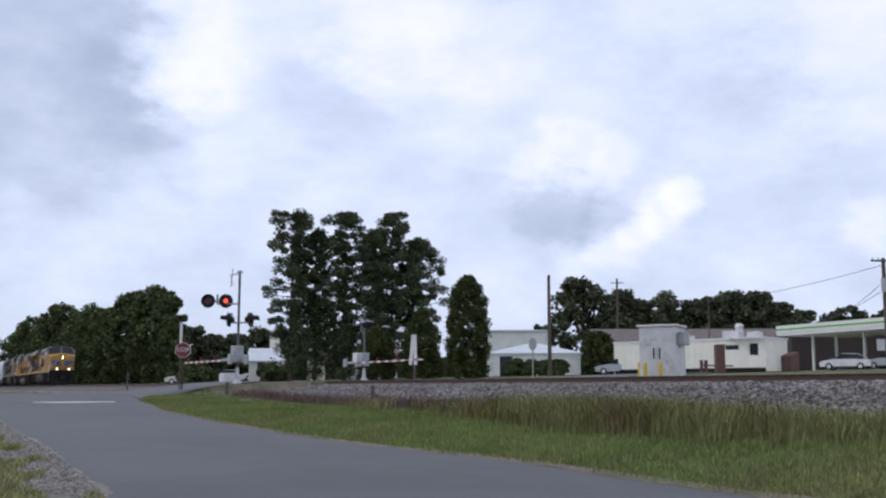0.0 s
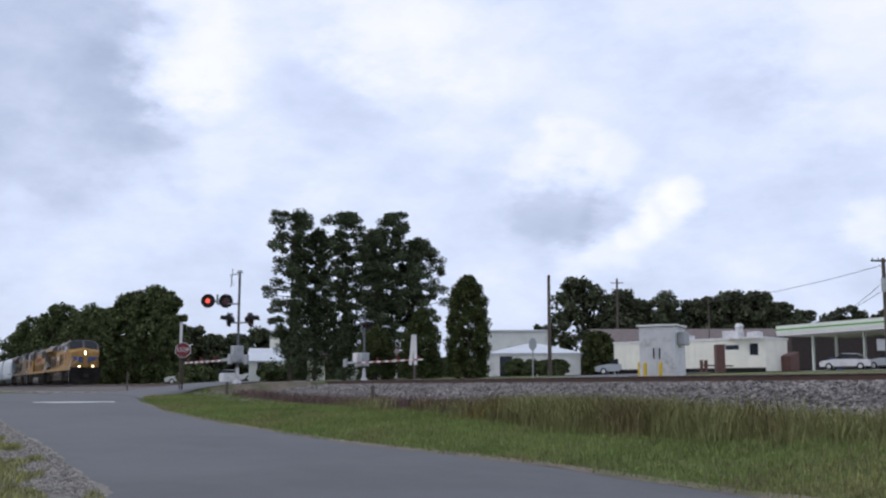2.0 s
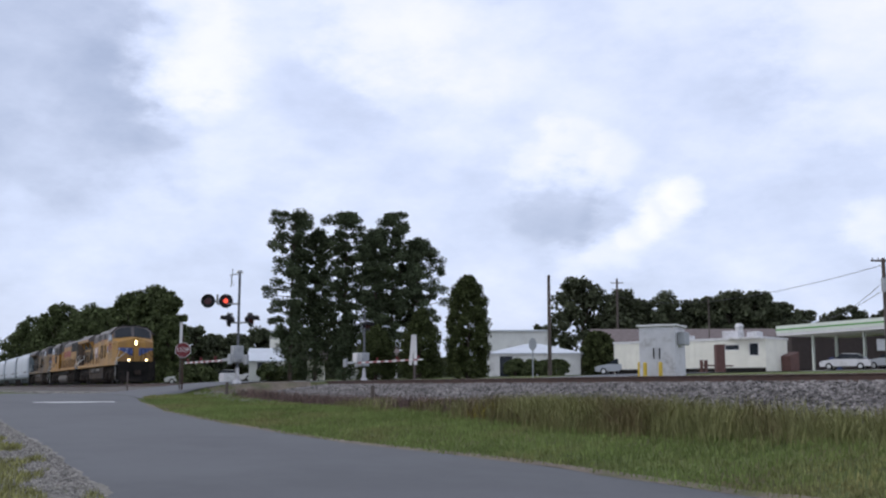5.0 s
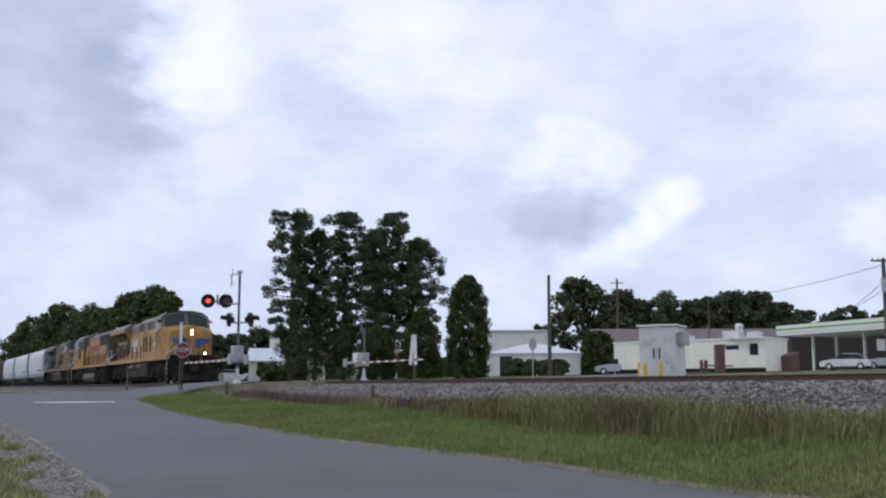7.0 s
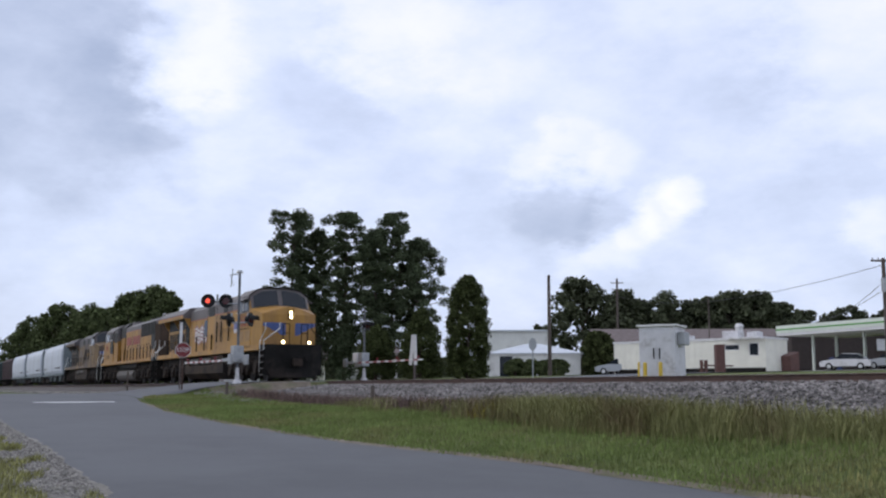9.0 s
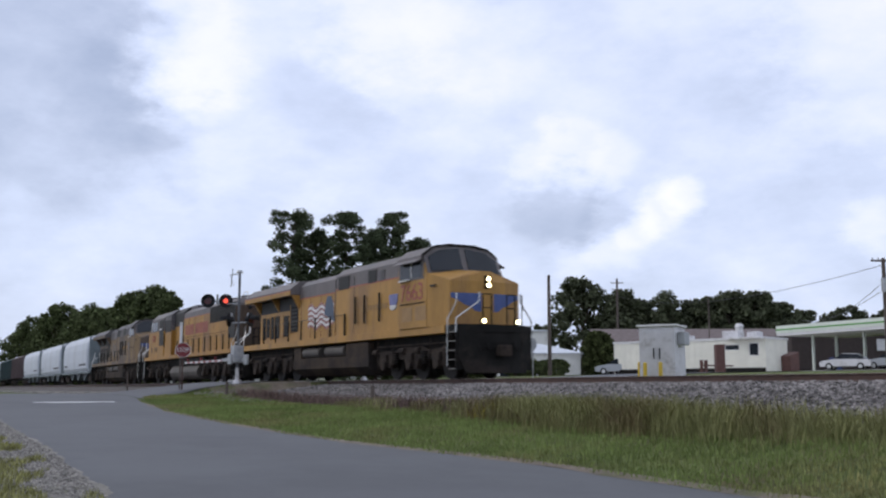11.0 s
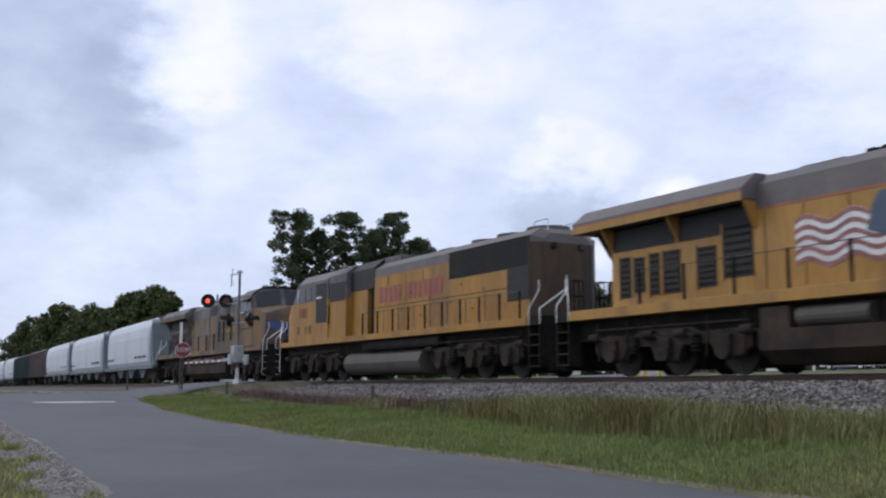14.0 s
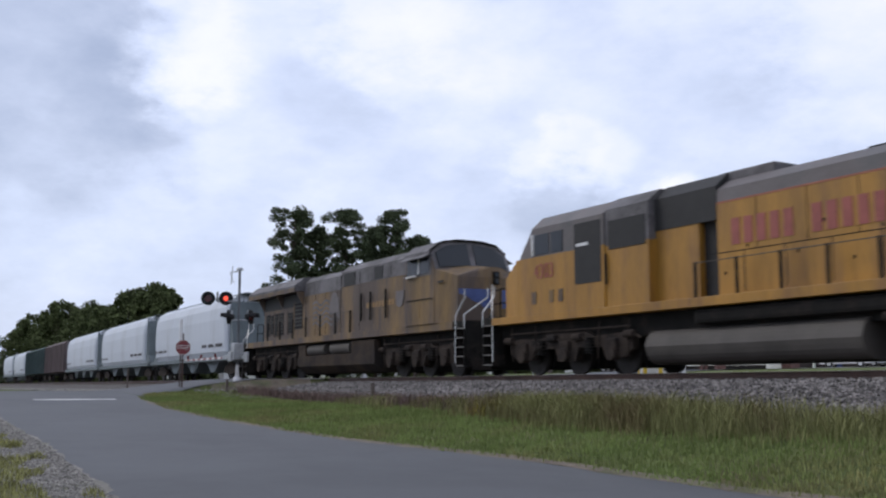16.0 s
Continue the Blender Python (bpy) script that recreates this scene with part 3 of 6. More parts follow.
def ge_locomotive(label, yellow, grey, faded=False, lit=True, wings=True):
    """A six-axle road locomotive with a wide cab at its front; x = 0 at the front end of the side sill."""
    o = thing("locomotive", label, "locomotive", group="locomotives")
    b = B()
    box(b, -20.3, 0.05, -1.50, 1.50, 1.50, 1.76, 0.015)
    part("side_sill", b, yellow, o)
    b = B()
    box(b, -20.6, 0.6, -1.1, 1.1, 0.95, 1.5)
    part("underframe", b, "black", o)
    # nose and cab
    b = B()
    lo = [(-1.36, 1.76), (1.36, 1.76), (1.36, 3.26), (0.22, 3.62), (-0.22, 3.62), (-1.36, 3.26)]
    hi = [(-1.54, 1.76), (1.54, 1.76), (1.54, 3.58), (0.3, 3.76), (-0.3, 3.76), (-1.54, 3.58)]
    prism(b, hi, -1.05, 0.18, taper=lo)
    prism(b, [(0.18, -1.36), (0.36, -0.24), (0.36, 0.24), (0.18, 1.36)], 1.76, 3.24, axis="z")
    prism(b, [(0.175, -1.3), (0.36, -0.24), (0.36, 0.24), (0.175, 1.3)], 3.24, 3.58, axis="z", taper=[(0.17, -0.3), (0.30, -0.2), (0.30, 0.2), (0.17, 0.3)])
    part("nose", b, yellow, o)
    b = B()
    box(b, 0.34, 0.38, -0.22, 0.22, 1.80, 2.95, 0.01)
    part("nose_door", b, yellow, o)
    b = B()
    prism(b, [(-3.15, 1.76), (-1.07, 1.76), (-1.07, 3.58), (-1.32, 4.0), (-3.15, 4.0)], -1.55, 1.55, axis="y")
    part("cab", b, yellow, o)
    b = B()
    top = [(-1.57, 3.98), (1.57, 3.98), (1.54, 4.26), (1.15, 4.58), (0.5, 4.69), (-0.5, 4.69), (-1.15, 4.58), (-1.54, 4.26)]
    prism(b, top, -3.3, -1.5)
    part("cab_roof", b, grey, o)
    # windscreen, with pillars
    b = B()
    fr = [(-1.05, -1.5, 3.6), (-1.05, 1.5, 3.6), (-1.05, 0, 3.72), (-1.38, -1.5, 4.2), (-1.38, 1.5, 4.26), (-1.4, -1.12, 4.56), (-1.4, 1.12, 4.56), (-1.42, 0, 4.68)]
    v = [b.verts.new(p) for p in fr]
    for f in ((0, 2, 7, 5, 3), (2, 1, 4, 6, 7)):
        b.faces.new([v[i] for i in f])
    part("windscreen_frame", b, grey, o)
    for side in (-1, 1):
        b = B()
        pts = [(-1.06, side * 0.12, 3.78), (-1.06, side * 1.36, 3.68), (-1.31, side * 1.36, 4.2), (-1.37, side * 0.95, 4.46), (-1.385, side * 0.12, 4.56)]
        v = [b.verts.new((p[0] + 0.03, p[1], p[2])) for p in pts]
        w = [b.verts.new((p[0] - 0.02, p[1], p[2])) for p in pts]
        b.faces.new(v), b.faces.new(w[::-1])
        for i in range(5):
            b.faces.new((v[i], w[i], w[(i + 1) % 5], v[(i + 1) % 5]))
        bmesh.ops.recalc_face_normals(b, faces=b.faces)
        part("windscreen", b, "window", o)
    b = B()
    prism(b, [(-1.5, 4.28), (-1.1, 4.56), (-0.5, 4.66), (0.5, 4.66), (1.1, 4.56), (1.5, 4.28), (1.5, 4.31), (1.1, 4.6), (0.5, 4.71), (-0.5, 4.71), (-1.1, 4.6), (-1.5, 4.31)], -1.55, -1.34)
    part("visor", b, "black", o, "dark visor over the windscreen")
    for y in (-0.5, 0.55):
        b = B()
        box(b, -2.3, -1.9, y - 0.16, y + 0.16, 4.66, 4.74, 0.03)
        part("roof_antenna", b, "grey3", o)
    side_pair(o, "cab_window_band", grey, -3.1, -1.28, 1.55, 3.42, 4.05, 0.012)
    side_pair(o, "side_window", "window", -2.98, -2.2, 1.55, 3.5, 4.02, 0.022)
    side_pair(o, "side_window", "window", -2.1, -1.42, 1.55, 3.5, 4.02, 0.022)
    side_pair(o, "window_post", "white", -2.18, -2.12, 1.55, 3.5, 4.02, 0.04, "bright window post")
    for side in (-1, 1):
        b = B()
        prism(b, [(side * 1.52, 4.12), (side * 1.85, 3.98), (side * 1.85, 4.0), (side * 1.52, 4.17)], -3.1, -1.4)
        part("sun_shade", b, grey, o)
        b = B()
        box(b, -3.0, -2.3, side * 1.6 - 0.05, side * 1.6 + 0.05, 3.42, 3.47)
        part("armrest", b, "white", o)
    # equipment cab and engine hood
    b = B()
    prism(b, [(-1.42, 1.76), (1.42, 1.76), (1.42, 3.68), (-1.42, 3.68)], -9.05, -3.15)
    part("equipment_hood", b, yellow, o)
    b = B()
    prism(b, [(-1.42, 3.68), (1.42, 3.68), (1.40, 4.22), (1.1, 4.49), (-1.1, 4.49), (-1.40, 4.22)], -9.05, -3.15)
    part("equipment_roof", b, grey, o)
    side_pair(o, "stripe", "red" if not faded else "grey3", -9.05, -3.2, 1.42, 3.63, 3.69, 0.008)
    side_pair(o, "intake_grille", "dark", -8.75, -7.7, 1.42, 3.62, 4.14, 0.02)
    side_pair(o, "intake_grille", "dark", -5.95, -5.25, 1.42, 3.66, 4.14, 0.02)
    side_pair(o, "roof_hatch", "grey3", -5.1, -4.55, 1.42, 3.68, 4.05, 0.02)
    side_pair(o, "panel_seam", "black", -9.07, -9.03, 1.42, 1.8, 4.1, 0.006)
    side_pair(o, "panel_seam", "black", -7.28, -7.26, 1.42, 1.8, 4.1, 0.006)
    b = B()
    prism(b, [(-1.1, 1.76), (1.1, 1.76), (1.1, 3.66), (-1.1, 3.66)], -18.9, -9.05)
    part("engine_hood", b, yellow, o)
    b = B()
    prism(b, [(-1.1, 3.66), (1.1, 3.66), (1.08, 4.2), (0.8, 4.43), (-0.8, 4.43), (-1.08, 4.2)], -13.8, -9.05)
    part("hood_roof", b, grey, o)
    side_pair(o, "stripe", "red" if not faded else "grey3", -13.8, -9.05, 1.1, 3.61, 3.67, 0.008)
    for x in (-10.2, -11.35, -12.5, -13.6):
        side_pair(o, "hood_door_seam", "black", x - 0.012, x + 0.012, 1.1, 1.85, 3.6, 0.006)
    b = B()
    for xk in (-11.3, -10.95, -10.6):
        box(b, xk - 0.13, xk + 0.13, -0.42, 0.3, 4.42, 4.62, 0.05)
    part("exhaust_stack", b, "black", o)
    b = B()
    box(b, -13.0, -11.8, -0.6, 0.5, 4.42, 4.52, 0.04)
    part("roof_hatch", b, "grey3", o)
    # radiator section with overhanging wings
    b = B()
    w = 1.56 if wings else 1.4
    prism(b, [(-w, 3.86), (w, 3.86), (w, 4.1), (1.1, 4.47), (-1.1, 4.47), (-w, 4.1)], -20.0, -13.8)
    part("radiator_roof", b, grey, o)
    side_pair(o, "wing_edge", yellow, -20.0, -13.8, w, 3.82, 4.0, 0.012)
    side_pair(o, "stripe", "red" if not faded else "grey3", -20.0, -13.8, w, 4.0, 4.04, 0.01)
    b = B()
    box(b, -20.015, -19.98, -w, w, 3.82, 4.05)
    part("wing_end", b, yellow, o)
    b = B()
    prism(b, [(-19.6, 3.84), (-18.9, 3.0), (-18.9, 3.84)], -1.1, 1.1, axis="y")
    part("radiator_brace", b, "black", o)
    for x in (-18.9, -16.4, -13.9):
        for side in (-1, 1):
            b = B()
            prism(b, [(side * 1.1, 3.2), (side * 1.5, 3.84), (side * 1.1, 3.84)], x, x + 0.08)
            part("wing_bracket", b, yellow, o)
    side_pair(o, "radiator_grille", "dark", -18.8, -16.5, 1.1, 3.22, 3.78, 0.02)
    side_pair(o, "radiator_grille", "dark", -16.3, -14.0, 1.1, 3.22, 3.78, 0.02)
    for x0, x1, z0, z1 in ((-18.55, -18.15, 2.0, 3.05), (-18.0, -17.6, 2.1, 3.0), (-17.4, -17.05, 2.0, 3.05), (-16.9, -16.3, 2.0, 3.05), (-15.7, -15.1, 2.05, 3.0), (-14.85, -13.95, 2.2, 3.4)):
        side_pair(o, "vent_door", "dark", x0, x1, 1.1, z0, z1, 0.025)
        side_pair(o, "vent_frame", yellow, x0 - 0.05, x0 - 0.01, 1.1, z0 - 0.05, z1 + 0.05, 0.04)
        louvres(o, x0, x1, 1.1, z0, z1, 7)
    for x in (-19.0, -16.6, -15.0):
        b = B()
        rod(b, (x + 0.3, 0, 4.45), (x + 0.3, 0, 4.55), 0.75, seg=20)
        part("roof_fan", b, "grey3", o)
    # signs on the sides
    for side in (-1, 1):
        if not faded:
            word(o, "7663", -2.15, side * 1.566, 2.98, 0.86, "lettering", side, "red painted numerals", 1.02)
        bars(o, "lettering_bar", "panel", -6.6, -4.2, side * 1.425, 2.62, 2.82, 9, 0.6, label="dark lettering marks")
    b = B()
    prism(b, [(-4.06, 2.68), (-3.6, 2.68), (-3.5, 2.8), (-3.46, 3.08), (-4.14, 3.08), (-4.1, 2.8)], -1.445, -1.425, axis="y")
    part("emblem", b, "shield" if not faded else "grey", o, "faded blue shield emblem")
    b = B()
    prism(b, [(-3.95, 2.5), (-3.7, 2.5), (-3.6, 2.58), (-3.55, 2.68), (-4.1, 2.68), (-4.05, 2.58)], -1.445, -1.425, axis="y")
    part("emblem_foot", b, "white" if not faded else "grey", o, "pale foot of the shield")
    flag_sign(o, -12.75, -9.95, 2.25, 3.25, -1.1, faded)
    # wing emblem across the nose
    for side in (-1, 1):
        b = B()
        rim = [(0.24, 2.22), (0.46, 2.24), (0.62, 2.38), (0.86, 2.46), (1.06, 2.60), (1.33, 2.68), (1.33, 2.84), (0.24, 2.84)]
        v, w2 = [[b.verts.new((0.36 - (y - 0.24) * 0.1607 + lift, side * y, z)) for y, z in rim] for lift in (0.012, 0.002)]
        b.faces.new(v), b.faces.new(w2[::-1])
        for i in range(len(rim)):
            b.faces.new((v[i], w2[i], w2[(i + 1) % len(rim)], v[(i + 1) % len(rim)]))
        bmesh.ops.recalc_face_normals(b, faces=b.faces)
        part("nose_emblem", b, "blue", o, "blue wing emblem")
    side_pair(o, "cab_panel", "yellow3" if faded else "panel", -2.9, -2.1, 1.55, 2.0, 2.5, 0.008)
    side_pair(o, "cab_panel", "yellow3" if faded else "panel", -1.9, -1.1, 1.55, 2.0, 2.5, 0.008)
    side_pair(o, "cab_rail", "black", -3.0, -1.2, 1.57, 2.6, 2.63, 0.012)
    side_pair(o, "number_board", "dark", -0.85, -0.5, 1.53, 3.1, 3.16, 0.02)
    b = B()
    box(b, 0.35, 0.385, -0.13, 0.13, 3.0, 3.45, 0.02)
    part("headlight_plate", b, "black", o)
    for z in (3.33, 3.12):
        lamp(o, 0.43, 0.0, z, 0.075, 1, lit)
    for y in (-0.66, 0.66):
        lamp(o, 1.2, y, 1.86, 0.075, 1, lit, "ditch_light")
    handrails(o, (-8.05, -9.5, -11.08, -12.66, -14.2, -15.8, -17.4), 1.47, 1.76, 2.62)
    for x0 in (-6.97, -6.15, -4.85):
        side_pair(o, "tall_handrail", "black", x0 - 0.03, x0 + 0.03, 1.5, 2.15, 3.22, 0.03)
    # below the frame
    b = B()
    prism(b, [(-1.42, 0.95), (-1.42, 0.5), (-1.0, 0.2), (1.0, 0.2), (1.42, 0.5), (1.42, 0.95)], -13.6, -5.9)
    box(b, -13.4, -6.1, -1.1, 1.1, 0.9, 1.4)
    part("fuel_tank", b, "tank", o)
    for side in (-1, 1):
        for x0, x1 in ((-12.6, -10.8), (-10.2, -8.3)):
            b = B()
            rod(b, (x0, side * 1.2, 1.18), (x1, side * 1.2, 1.18), 0.22, seg=16)
            part("air_reservoir", b, "tank2", o)
        for x0, x1 in ((-8.0, -5.95), (-13.55, -12.75)):
            b = B()
            box(b, x0, x1, side * 1.28 - 0.14, side * 1.28 + 0.14, 0.9, 1.42, 0.02)
            part("battery_box", b, "tank", o)
    ws = six_wheel_truck(o, -2.7) + six_wheel_truck(o, -16.7)
    pilot_end(o, 0.05, 1, True)
    pilot_end(o, -20.2, -1, False)
    return o, ws


def emd_locomotive(label, yellow):
    """A six-axle road locomotive that runs with its long hood first; x = 0 at that end of the sill."""
    o = thing("locomotive", label, "locomotive", group="locomotives")
    b = B()
    box(b, -20.1, -0.1, -1.50, 1.50, 1.50, 1.72, 0.015)
    part("side_sill", b, yellow, o)
    b = B()
    box(b, -20.4, 0.3, -1.1, 1.1, 0.95, 1.5)
    part("underframe", b, "black", o)
    b = B()
    prism(b, [(-1.2, 1.72), (1.2, 1.72), (1.2, 3.9), (-1.2, 3.9)], -10.8, -0.3)
    part("long_hood", b, yellow, o)
    b = B()
    prism(b, [(-1.2, 3.9), (1.2, 3.9), (1.18, 4.2), (0.8, 4.45), (-0.8, 4.45), (-1.18, 4.2)], -10.8, -0.3)
    prism(b, [(-1.19, 3.9), (1.19, 3.9), (1.18, 4.2), (0.8, 4.45), (-0.8, 4.45), (-1.18, 4.2)], -0.3, -0.06, taper=[(-0.84, 3.9), (0.84, 3.9), (0.84, 4.1), (0.6, 4.28), (-0.6, 4.28), (-0.84, 4.1)])
    part("hood_roof", b, "grey", o)
    b = B()
    prism(b, [(-0.3, -1.21), (-0.05, -0.9), (-0.05, 0.9), (-0.3, 1.21)], 1.72, 4.0, axis="z")
    part("hood_end", b, "hood_end_brown", o, "dark brown hood end")
    side_pair(o, "stripe", "red", -10.8, -5.1, 1.2, 3.86, 3.90, 0.006)
    side_pair(o, "radiator_grille", "dark", -5.05, -0.3, 1.2, 3.3, 4.2, 0.02)
    side_pair(o, "radiator_grille", "dark", -1.5, -0.3, 1.2, 2.3, 3.3, 0.021)
    louvres(o, -5.0, -0.35, 1.2, 3.32, 4.18, 12)
    for x in (-10.0, -8.8, -7.6, -6.4, -5.2, -4.0, -2.8):
        side_pair(o, "hood_door_seam", "black", x - 0.012, x + 0.012, 1.2, 1.8, 2.7, 0.006)
    side_pair(o, "hood_door_edge", "black", -11.0, -1.2, 1.2, 2.7, 2.72, 0.006)
    for x in (-9.6, -8.2, -6.9):
        side_pair(o, "hood_door_seam", "black", x - 0.01, x + 0.01, 1.2, 2.72, 3.85, 0.006)
    for k in range(14):
        side_pair(o, "door_latch", "black", -10.6 + k * 0.7, -10.55 + k * 0.7, 1.2, 2.2 + 1.4 * ((k * 7) % 5) / 5, 2.27 + 1.4 * ((k * 7) % 5) / 5, 0.014)
    # narrow filter section and equipment section
    b = B()
    prism(b, [(-1.02, 1.72), (1.02, 1.72), (1.02, 4.0), (0.8, 4.2), (-0.8, 4.2), (-1.02, 4.0)], -11.4, -10.8)
    part("hood_recess", b, "dark", o)
    b = B()
    prism(b, [(-1.2, 1.72), (1.2, 1.72), (1.2, 3.5), (-1.2, 3.5)], -12.9, -11.4)
    part("equipment_hood", b, yellow, o)
    b = B()
    prism(b, [(-1.22, 3.5), (1.22, 3.5), (1.2, 4.3), (0.8, 4.64), (-0.8, 4.64), (-1.2, 4.3)], -12.9, -10.8)
    part("inertial_filter", b, "dark", o, "sooty filter housing")
    b = B()
    prism(b, [(-1.45, 1.72), (1.45, 1.72), (1.45, 3.3), (-1.45, 3.3)], -14.6, -12.9)
    part("equipment_hood", b, yellow, o)
    b = B()
    prism(b, [(-1.45, 3.3), (1.45, 3.3), (1.45, 4.26), (1.0, 4.6), (-1.0, 4.6), (-1.45, 4.26)], -14.6, -12.9)
    part("equipment_roof", b, "grey3", o)
    b = B()
    box(b, -11.1, -9.4, -0.78, 0.78, 4.4, 4.68, 0.06)
    part("roof_box", b, "grey3", o)
    b = B()
    box(b, -7.3, -6.4, -0.35, 0.35, 4.4, 4.62, 0.05)
    part("exhaust_stack", b, "black", o)
    for x in (-4.3, -2.7, -1.0):
        b = B()
        rod(b, (x, 0, 4.4), (x, 0, 4.58), 0.68, seg=22)
        part("roof_fan", b, "grey3", o)
    b = B()
    for y in (-0.6, 0.6):
        rod(b, (-0.9, y, 4.4), (-0.9, y, 4.72), 0.02, seg=6)
        rod(b, (-0.2, y, 4.4), (-0.2, y, 4.72), 0.02, seg=6)
        rod(b, (-0.9, y, 4.72), (-0.2, y, 4.72), 0.02, seg=6)
    part("roof_rail", b, "chrome", o)
    b = B()
    for dy in (-0.12, 0.0, 0.12):
        rod(b, (-17.3, dy, 4.76), (-16.85, dy, 4.76), 0.05, 0.03, seg=8)
    box(b, -17.1, -17.0, -0.16, 0.16, 4.62, 4.78)
    part("horn", b, "black", o)
    # cab and short nose
    b = B()
    prism(b, [(-1.5, 1.72), (1.5, 1.72), (1.5, 3.35), (-1.5, 3.35)], -18.75, -14.6)
    part("cab", b, yellow, o)
    b = B()
    prism(b, [(-1.5, 3.35), (1.5, 3.35), (1.5, 4.18), (1.1, 4.54), (0.4, 4.66), (-0.4, 4.66), (-1.1, 4.54), (-1.5, 4.18)], -17.9, -14.6)
    prism(b, [(-1.49, 3.35), (1.49, 3.35), (1.49, 4.15), (1.05, 4.5), (-1.05, 4.5), (-1.49, 4.15)], -17.9, -18.6, taper=[(-1.45, 3.35), (1.45, 3.35), (1.4, 3.5), (1.0, 3.6), (-1.0, 3.6), (-1.4, 3.5)])
    part("cab_roof", b, "grey", o)
    b = B()
    prism(b, [(-1.48, 1.72), (1.48, 1.72), (1.48, 3.3), (0.5, 3.5), (-0.5, 3.5), (-1.48, 3.3)], -18.75, -19.75, taper=[(-1.2, 1.72), (1.2, 1.72), (1.2, 2.9), (0.4, 3.1), (-0.4, 3.1), (-1.2, 2.9)])
    part("nose", b, yellow, o)
    side_pair(o, "side_window", "window", -17.75, -17.05, 1.5, 3.4, 3.98, 0.02)
    side_pair(o, "side_window", "window", -16.95, -16.4, 1.5, 3.4, 3.98, 0.02)
    side_pair(o, "window_post", "white", -17.86, -17.78, 1.5, 3.4, 4.0, 0.05, "bright window mirror")
    # no real hollow here: the recess's shade is a flat dark panel
    side_pair(o, "cab_recess_shade", "dark", -15.86, -14.72, 1.5, 2.4, 4.05, 0.012, "flat dark panel painted as the shaded recess behind the cab")
    side_pair(o, "louvre_window", "dark", -14.45, -13.0, 1.45, 3.2, 3.95, 0.02)
    side_pair(o, "window_post", "white", -15.75, -15.25, 1.5, 3.42, 3.5, 0.03)
    for side in (-1, 1):
        word(o, "4303", -17.3, side * 1.516, 2.9, 0.6, "lettering", side, "dark red painted numerals")
        bars(o, "lettering_bar", "lettering", -10.35, -5.4, side * 1.205, 2.86, 3.46, 13, 0.66, label="large red lettering marks", skip=(5,))
        bars(o, "lettering_bar", "yellow3", -17.9, -16.2, side * 1.505, 2.0, 2.35, 4, 0.5, label="faint marks", skip=(1,))
    handrails(o, (-0.45, -1.55, -2.72, -3.9, -5.08, -6.28, -7.5, -8.72, -9.98, -11.28), 1.47, 1.72, 2.54)
    side_pair(o, "walkway_gate", "black", -13.7, -13.2, 1.3, 1.75, 2.5, 0.03)
    side_pair(o, "tall_handrail", "black", -14.55, -14.5, 1.5, 2.3, 3.1, 0.02)
    side_pair(o, "tall_handrail", "black", -13.25, -13.2, 1.35, 2.4, 3.3, 0.02)
    b = B()
    tank = [(1.36 + 0.04 * math.cos(a) if abs(a) < 0.01 else 0.95 + 0.43 * math.cos(a), 0.64 + 0.43 * math.sin(a)) for a in [math.pi / 2 - k * math.pi / 12 for k in range(13)]]
    prism(b, tank + [(-y, z) for y, z in tank[::-1]], -13.2, -6.85)
    part("fuel_tank", b, "tank2", o)
    side_pair(o, "air_reservoir", "black", -11.5, -5.5, 1.2, 1.12, 1.45, 0.18, bevel=0.1)
    ws = six_wheel_truck(o, -3.4, 2.05) + six_wheel_truck(o, -16.6, 2.05)
    for y in (-0.5, 0.5):
        lamp(o, 0.02, y, 3.9, 0.08, 1, False)
    pilot_end(o, -0.15, 1, False)
    pilot_end(o, -19.95, -1, True)
    return o, ws


# ---- freight cars ----
def car_trucks(o, xs):
    ws = []
    for xc in xs:
        for side in (-1, 1):
            b = B()
            prism(b, [(xc - 1.15, 0.4), (xc - 1.15, 0.62), (xc - 0.4, 0.86), (xc + 0.4, 0.86), (xc + 1.15, 0.62), (xc + 1.15, 0.4), (xc + 0.5, 0.3), (xc - 0.5, 0.3)], side * 1.02 - 0.08, side * 1.02 + 0.08, axis="y")
            part("truck_frame", b, "truck", o)
        ws += [wheelset(o, xc - 0.88, 0.46), wheelset(o, xc + 0.88, 0.46)]
    return ws


